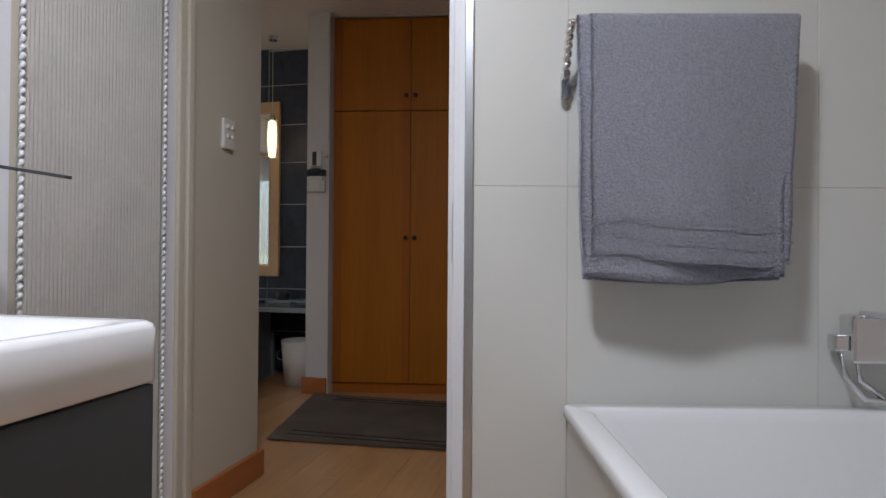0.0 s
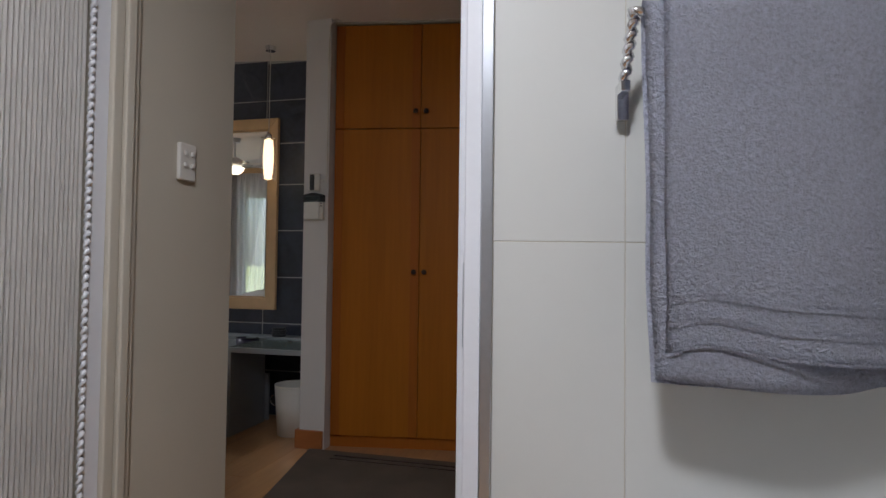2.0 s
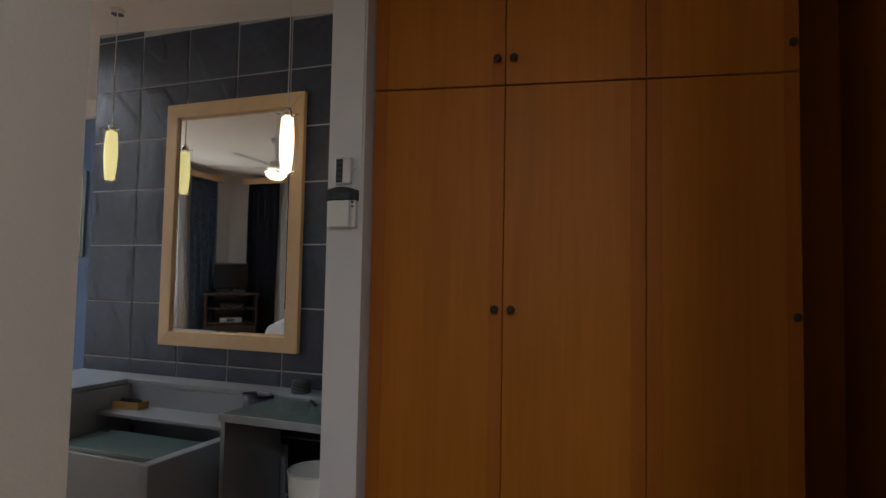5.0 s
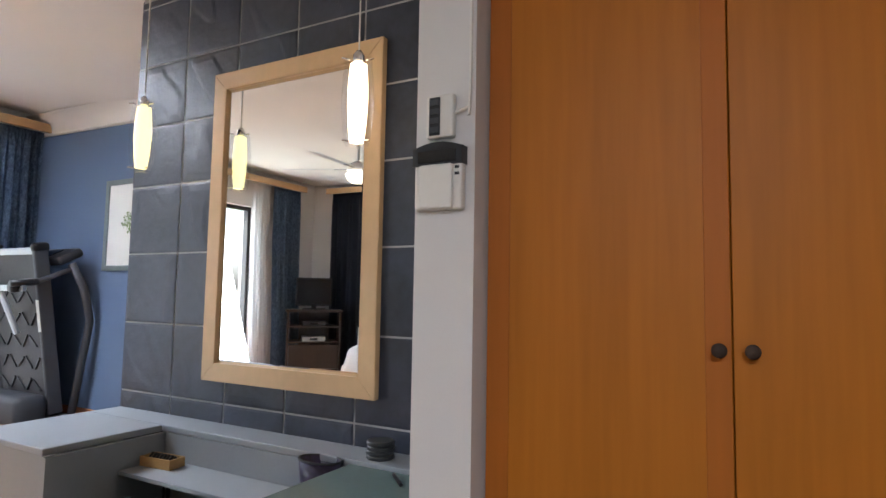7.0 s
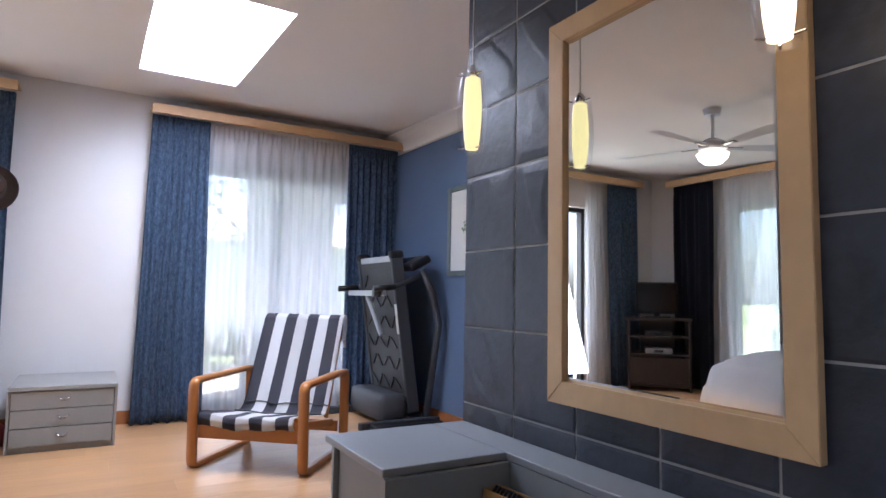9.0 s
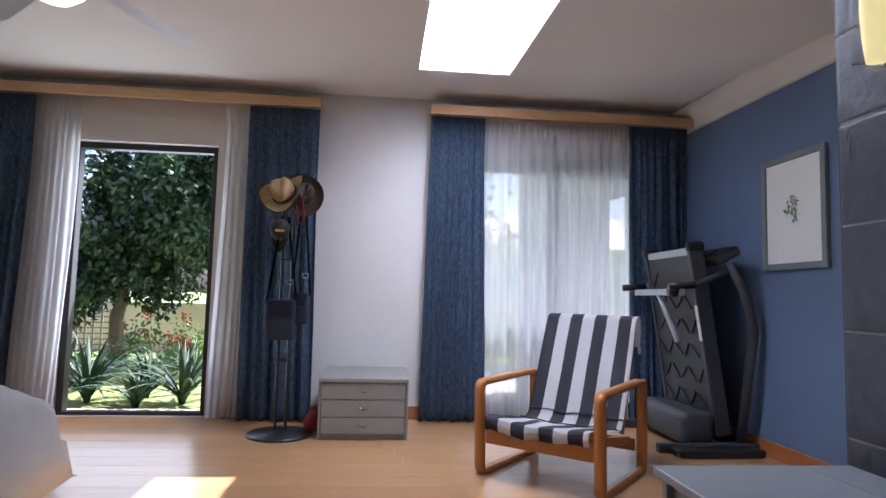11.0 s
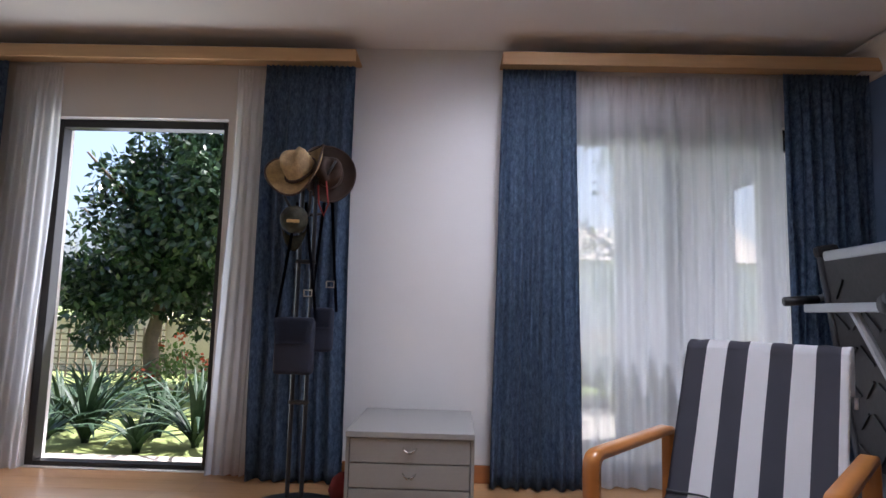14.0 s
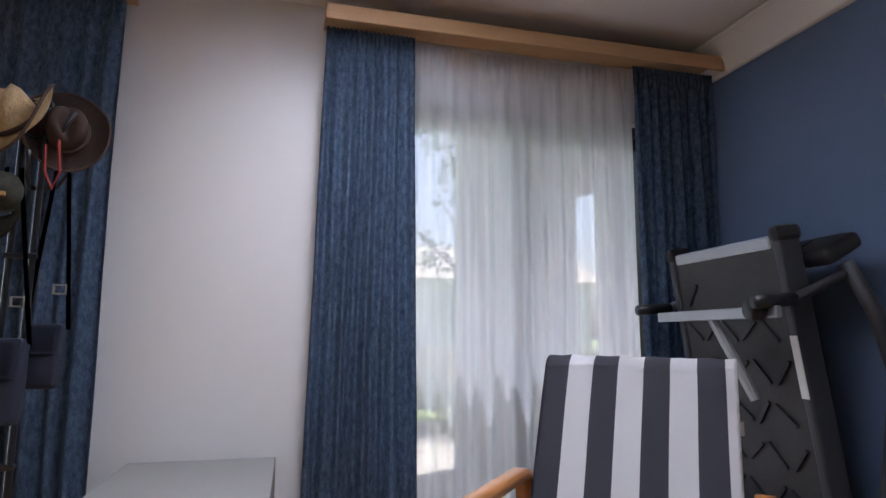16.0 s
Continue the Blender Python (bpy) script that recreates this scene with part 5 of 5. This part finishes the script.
for x in (-3.68, -1.25):
    for y in (0.7, 2.1):
        part("leg", box(x - 0.03, y - 0.03, 0, x + 0.03, y + 0.03, 0.06), WOODD, bd)
dv = root("duvet", "rumpled plain white duvet spread over the bed", "duvet", Matrix.Translation((0, -0.12, 0)))


def duvet(u, v):
    x, y = -3.88 + 2.4 * u, 0.50 + 1.80 * v
    e = min(min(u * 2.5, 9), min(v, 1 - v) * 1.85)
    z = 0.51 + 0.20 * (1 - (1 - min(1, e / 0.42)) ** 2) + 0.03 * nz(x * 3, y * 3) + 0.008 * nz(x * 9, y * 9)
    if e < 0.07:
        z -= (0.07 - e) * 3.0
    return Vector((x, y, z))


part("cover", grid(70, 60, duvet, thick=-0.02), LINEN, dv, "", True)
for y in (0.98, 1.80):
    p = root("pillow", "plump white pillow against the headboard", "pillow", pose(-1.32, y - 0.12, 0.79, 0, -25, 0), "pillows on the bed")
    part("case", box(-0.2, -0.32, -0.07, 0.2, 0.32, 0.07, bevel=0.065, segs=4), LINEN, p, "", True)

# corner cabinet with the television
CM = pose(-5.99, 0.06, 0, 0, 0, 135) @ Matrix.Diagonal((0.82, 1, 1, 1))
tc = root("tv_cabinet", "dark stained corner cabinet with open shelves", "cabinet", CM)
part("body", boxes((-0.42, -0.28, 0.0, -0.39, 0.22, 0.80), (0.39, -0.28, 0.0, 0.42, 0.22, 0.80), (-0.39, 0.19, 0.0, 0.39, 0.22, 0.80), (-0.44, -0.30, 0.80, 0.44, 0.24, 0.83)), WOODD, tc)
for z in (0.05, 0.40, 0.60):
    part("shelf", box(-0.389, -0.275, z, 0.389, 0.189, z + 0.02), WOODD, tc)
part("drawer", box(-0.385, -0.292, 0.08, 0.385, -0.272, 0.38, bevel=0.003), WOODD, tc)
for k, (nm, z, mt) in enumerate((("media_player", 0.421, TMSILV), ("satellite_box", 0.621, BLACK))):
    q = root(nm, "slim electronic set-top box on a cabinet shelf", "media box", CM @ Matrix.Translation((0, -0.08, z)))
    part("case", box(-0.18, -0.15, 0.0, 0.18, 0.1, 0.06, bevel=0.004), mt, q)
    part("front_display", box(-0.06, -0.153, 0.02, 0.06, -0.149, 0.04), SCREEN, q)
tv = root("television", "black flat television standing on the corner cabinet", "television", CM @ Matrix.Translation((0, -0.02, 0.831)))
part("casing", box(-0.29, -0.02, 0.045, 0.29, 0.04, 0.42, bevel=0.008), BLACK, tv)
part("screen", box(-0.27, -0.024, 0.07, 0.27, -0.019, 0.40), SCREEN, tv)
part("stand", boxes((-0.18, -0.1, 0.0, 0.18, 0.1, 0.014), (-0.04, -0.01, 0.014, 0.04, 0.03, 0.06), bevel=0.004), BLACK, tv)

# ceiling fan
fx, fy = -3.85, 1.99
fn = root("ceiling_fan", "white five-bladed ceiling fan with a lit glass bowl", "ceiling fan", Matrix.Translation((fx, fy, 2.12)))
ct = ceil_z(fx) - 2.12
part("canopy", lathe([(0.055, ct - 0.05), (0.065, ct - 0.003)], 24), GLOSSW, fn)
part("down_rod", tube([(0, 0, 0.1), (0, 0, ct - 0.05)], 0.012, 10), GLOSSW, fn)
part("motor", lathe([(0.06, 0.0), (0.10, 0.03), (0.10, 0.075), (0.05, 0.11)], 28), GLOSSW, fn, "", True)
part("light_bowl", lathe([(0.0, -0.085), (0.06, -0.075), (0.10, -0.04), (0.115, -0.002)], 28), FANGLOW, fn, "glowing warm frosted bowl", True)
for k in range(5):
    a = radians(14 + 72 * k)
    M = Matrix.Rotation(a, 4, "Z") @ Matrix.Rotation(radians(9), 4, "X")
    bl = part("blade", grid(10, 4, lambda u, v: Vector((0.17 + 0.53 * u, (v - 0.5) * (0.10 + 0.035 * u) * (1 if u < 0.92 else 0.8), 0.05)), thick=0.007), GLOSSW, fn, "", m=M)
    part("blade_bracket", box(0.08, -0.018, 0.042, 0.22, 0.018, 0.0425 + 0.006), TMSILV, bl)

# ---- many pieces: tiles and planks ----
# slate on the mirror wall, cut round the edges
xsl = [-3.205, -2.865, -2.54, -2.217, -1.892, -1.567, -1.302]
zsl = [0.0, 0.29, 0.598, 0.902, 1.21, 1.515, 1.79, 2.08, 2.37, 2.60]
slate_wall = bpy.data.objects["wall_slate_core"]
r = random.Random(9)
for i in range(len(xsl) - 1):
    for j in range(len(zsl) - 1):
        x0, x1, z0, z1 = xsl[i] + 0.0035, xsl[i + 1] - 0.0035, zsl[j] + 0.0035, min(zsl[j + 1] - 0.0035, ceil_z(xsl[i + 1]) - 0.004)
        if z1 - z0 < 0.02:
            continue
        sd = r.uniform(0, 99)

        def f(u, v, x0=x0, x1=x1, z0=z0, z1=z1, sd=sd):
            edge = min(u, 1 - u, v, 1 - v)
            rid = nz(u * 1.6 + sd, v * 1.2 + u * 1.5)
            d = 0.0012 * nz(u * 2 + sd, v * 2) + 0.0035 * min(1, max(0, (rid - 0.1) * 6)) * min(1, edge * 8)
            return Vector((x0 + (x1 - x0) * u, SL - (d + 0.0005 if edge > 0.0 else -0.0005), z0 + (z1 - z0) * v))
        part("slate_tile", grid(32, 32, f), SLATE, slate_wall)
# return edge of the slate wall
for j in range(len(zsl) - 1):
    part("slate_tile", box(-3.212, SL + 0.006, zsl[j] + 0.003, -3.2, SL + 0.125, min(zsl[j + 1] - 0.003, 2.42)), SLATE, slate_wall) if zsl[j] < 2.38 else None

bath_wall = bpy.data.objects["wall_bathroom_tiled"]
tx = [0.058, 0.285, 0.885, 1.485, 1.99]
tz = [0.0, 1.03, 2.06, 2.325]
for i in range(len(tx) - 1):
    for j in range(len(tz) - 1):
        part("tile", box(tx[i] + 0.0008, 2.139, tz[j] + 0.0008, tx[i + 1] - 0.0008, 2.149, tz[j + 1] - 0.0008, bevel=0.0008, segs=1), GLAZE, bath_wall)

# laminate planks, running from the bathroom door into the room
floor = bpy.data.objects["floor_screed"]
pw, cache = 0.19, {}
r = random.Random(17)
x = -6.44
while x < 2.0:
    y = -1.0 - r.uniform(0, 1.1)
    while y < 5.76:
        a, b = max(y, -1.0), min(y + 1.28, 5.76)
        if b - a > 0.02:
            key = round(b - a, 3)
            if key not in cache:
                bm = box(0, 0, -0.011, pw - 0.0008, key - 0.0008, 0.0, bevel=0.0006, segs=1)
                me = bpy.data.meshes.new("plank")
                bm.to_mesh(me)
                bm.free()
                me.materials.append(LAMIN)
                cache[key] = me
            o = new("plank", cache[key])
            o.location = (x, a, 0.0)
            o.parent = floor
        y += 1.28
    x += pw

# the passage wing stands at a slight angle to the bedroom: turn its wardrobe and its tiled wall
def turned(names, px, py, degrees, stretch=1.0):
    m = Matrix.Translation((px, py, 0)) @ Matrix.Rotation(radians(degrees), 4, "Z") @ Matrix.Diagonal((stretch, 1, 1, 1)) @ Matrix.Translation((-px, -py, 0))
    for n in names:
        ob = bpy.data.objects[n]
        ob.matrix_basis = m @ ob.matrix_basis


turned(("wardrobe", "wardrobe_bulkhead"), -1.15, 4.06, 9)
for n in ("towel_rail", "towel"):
    bpy.data.objects[n].location.x -= 0.028
bpy.data.objects["bathtub"].location.x -= 0.014
turned(("wall_bathroom_tiled", "tile_trim", "bathtub", "shower_mixer", "towel_rail", "towel"), 0.057, 2.14, 12, 1.07)
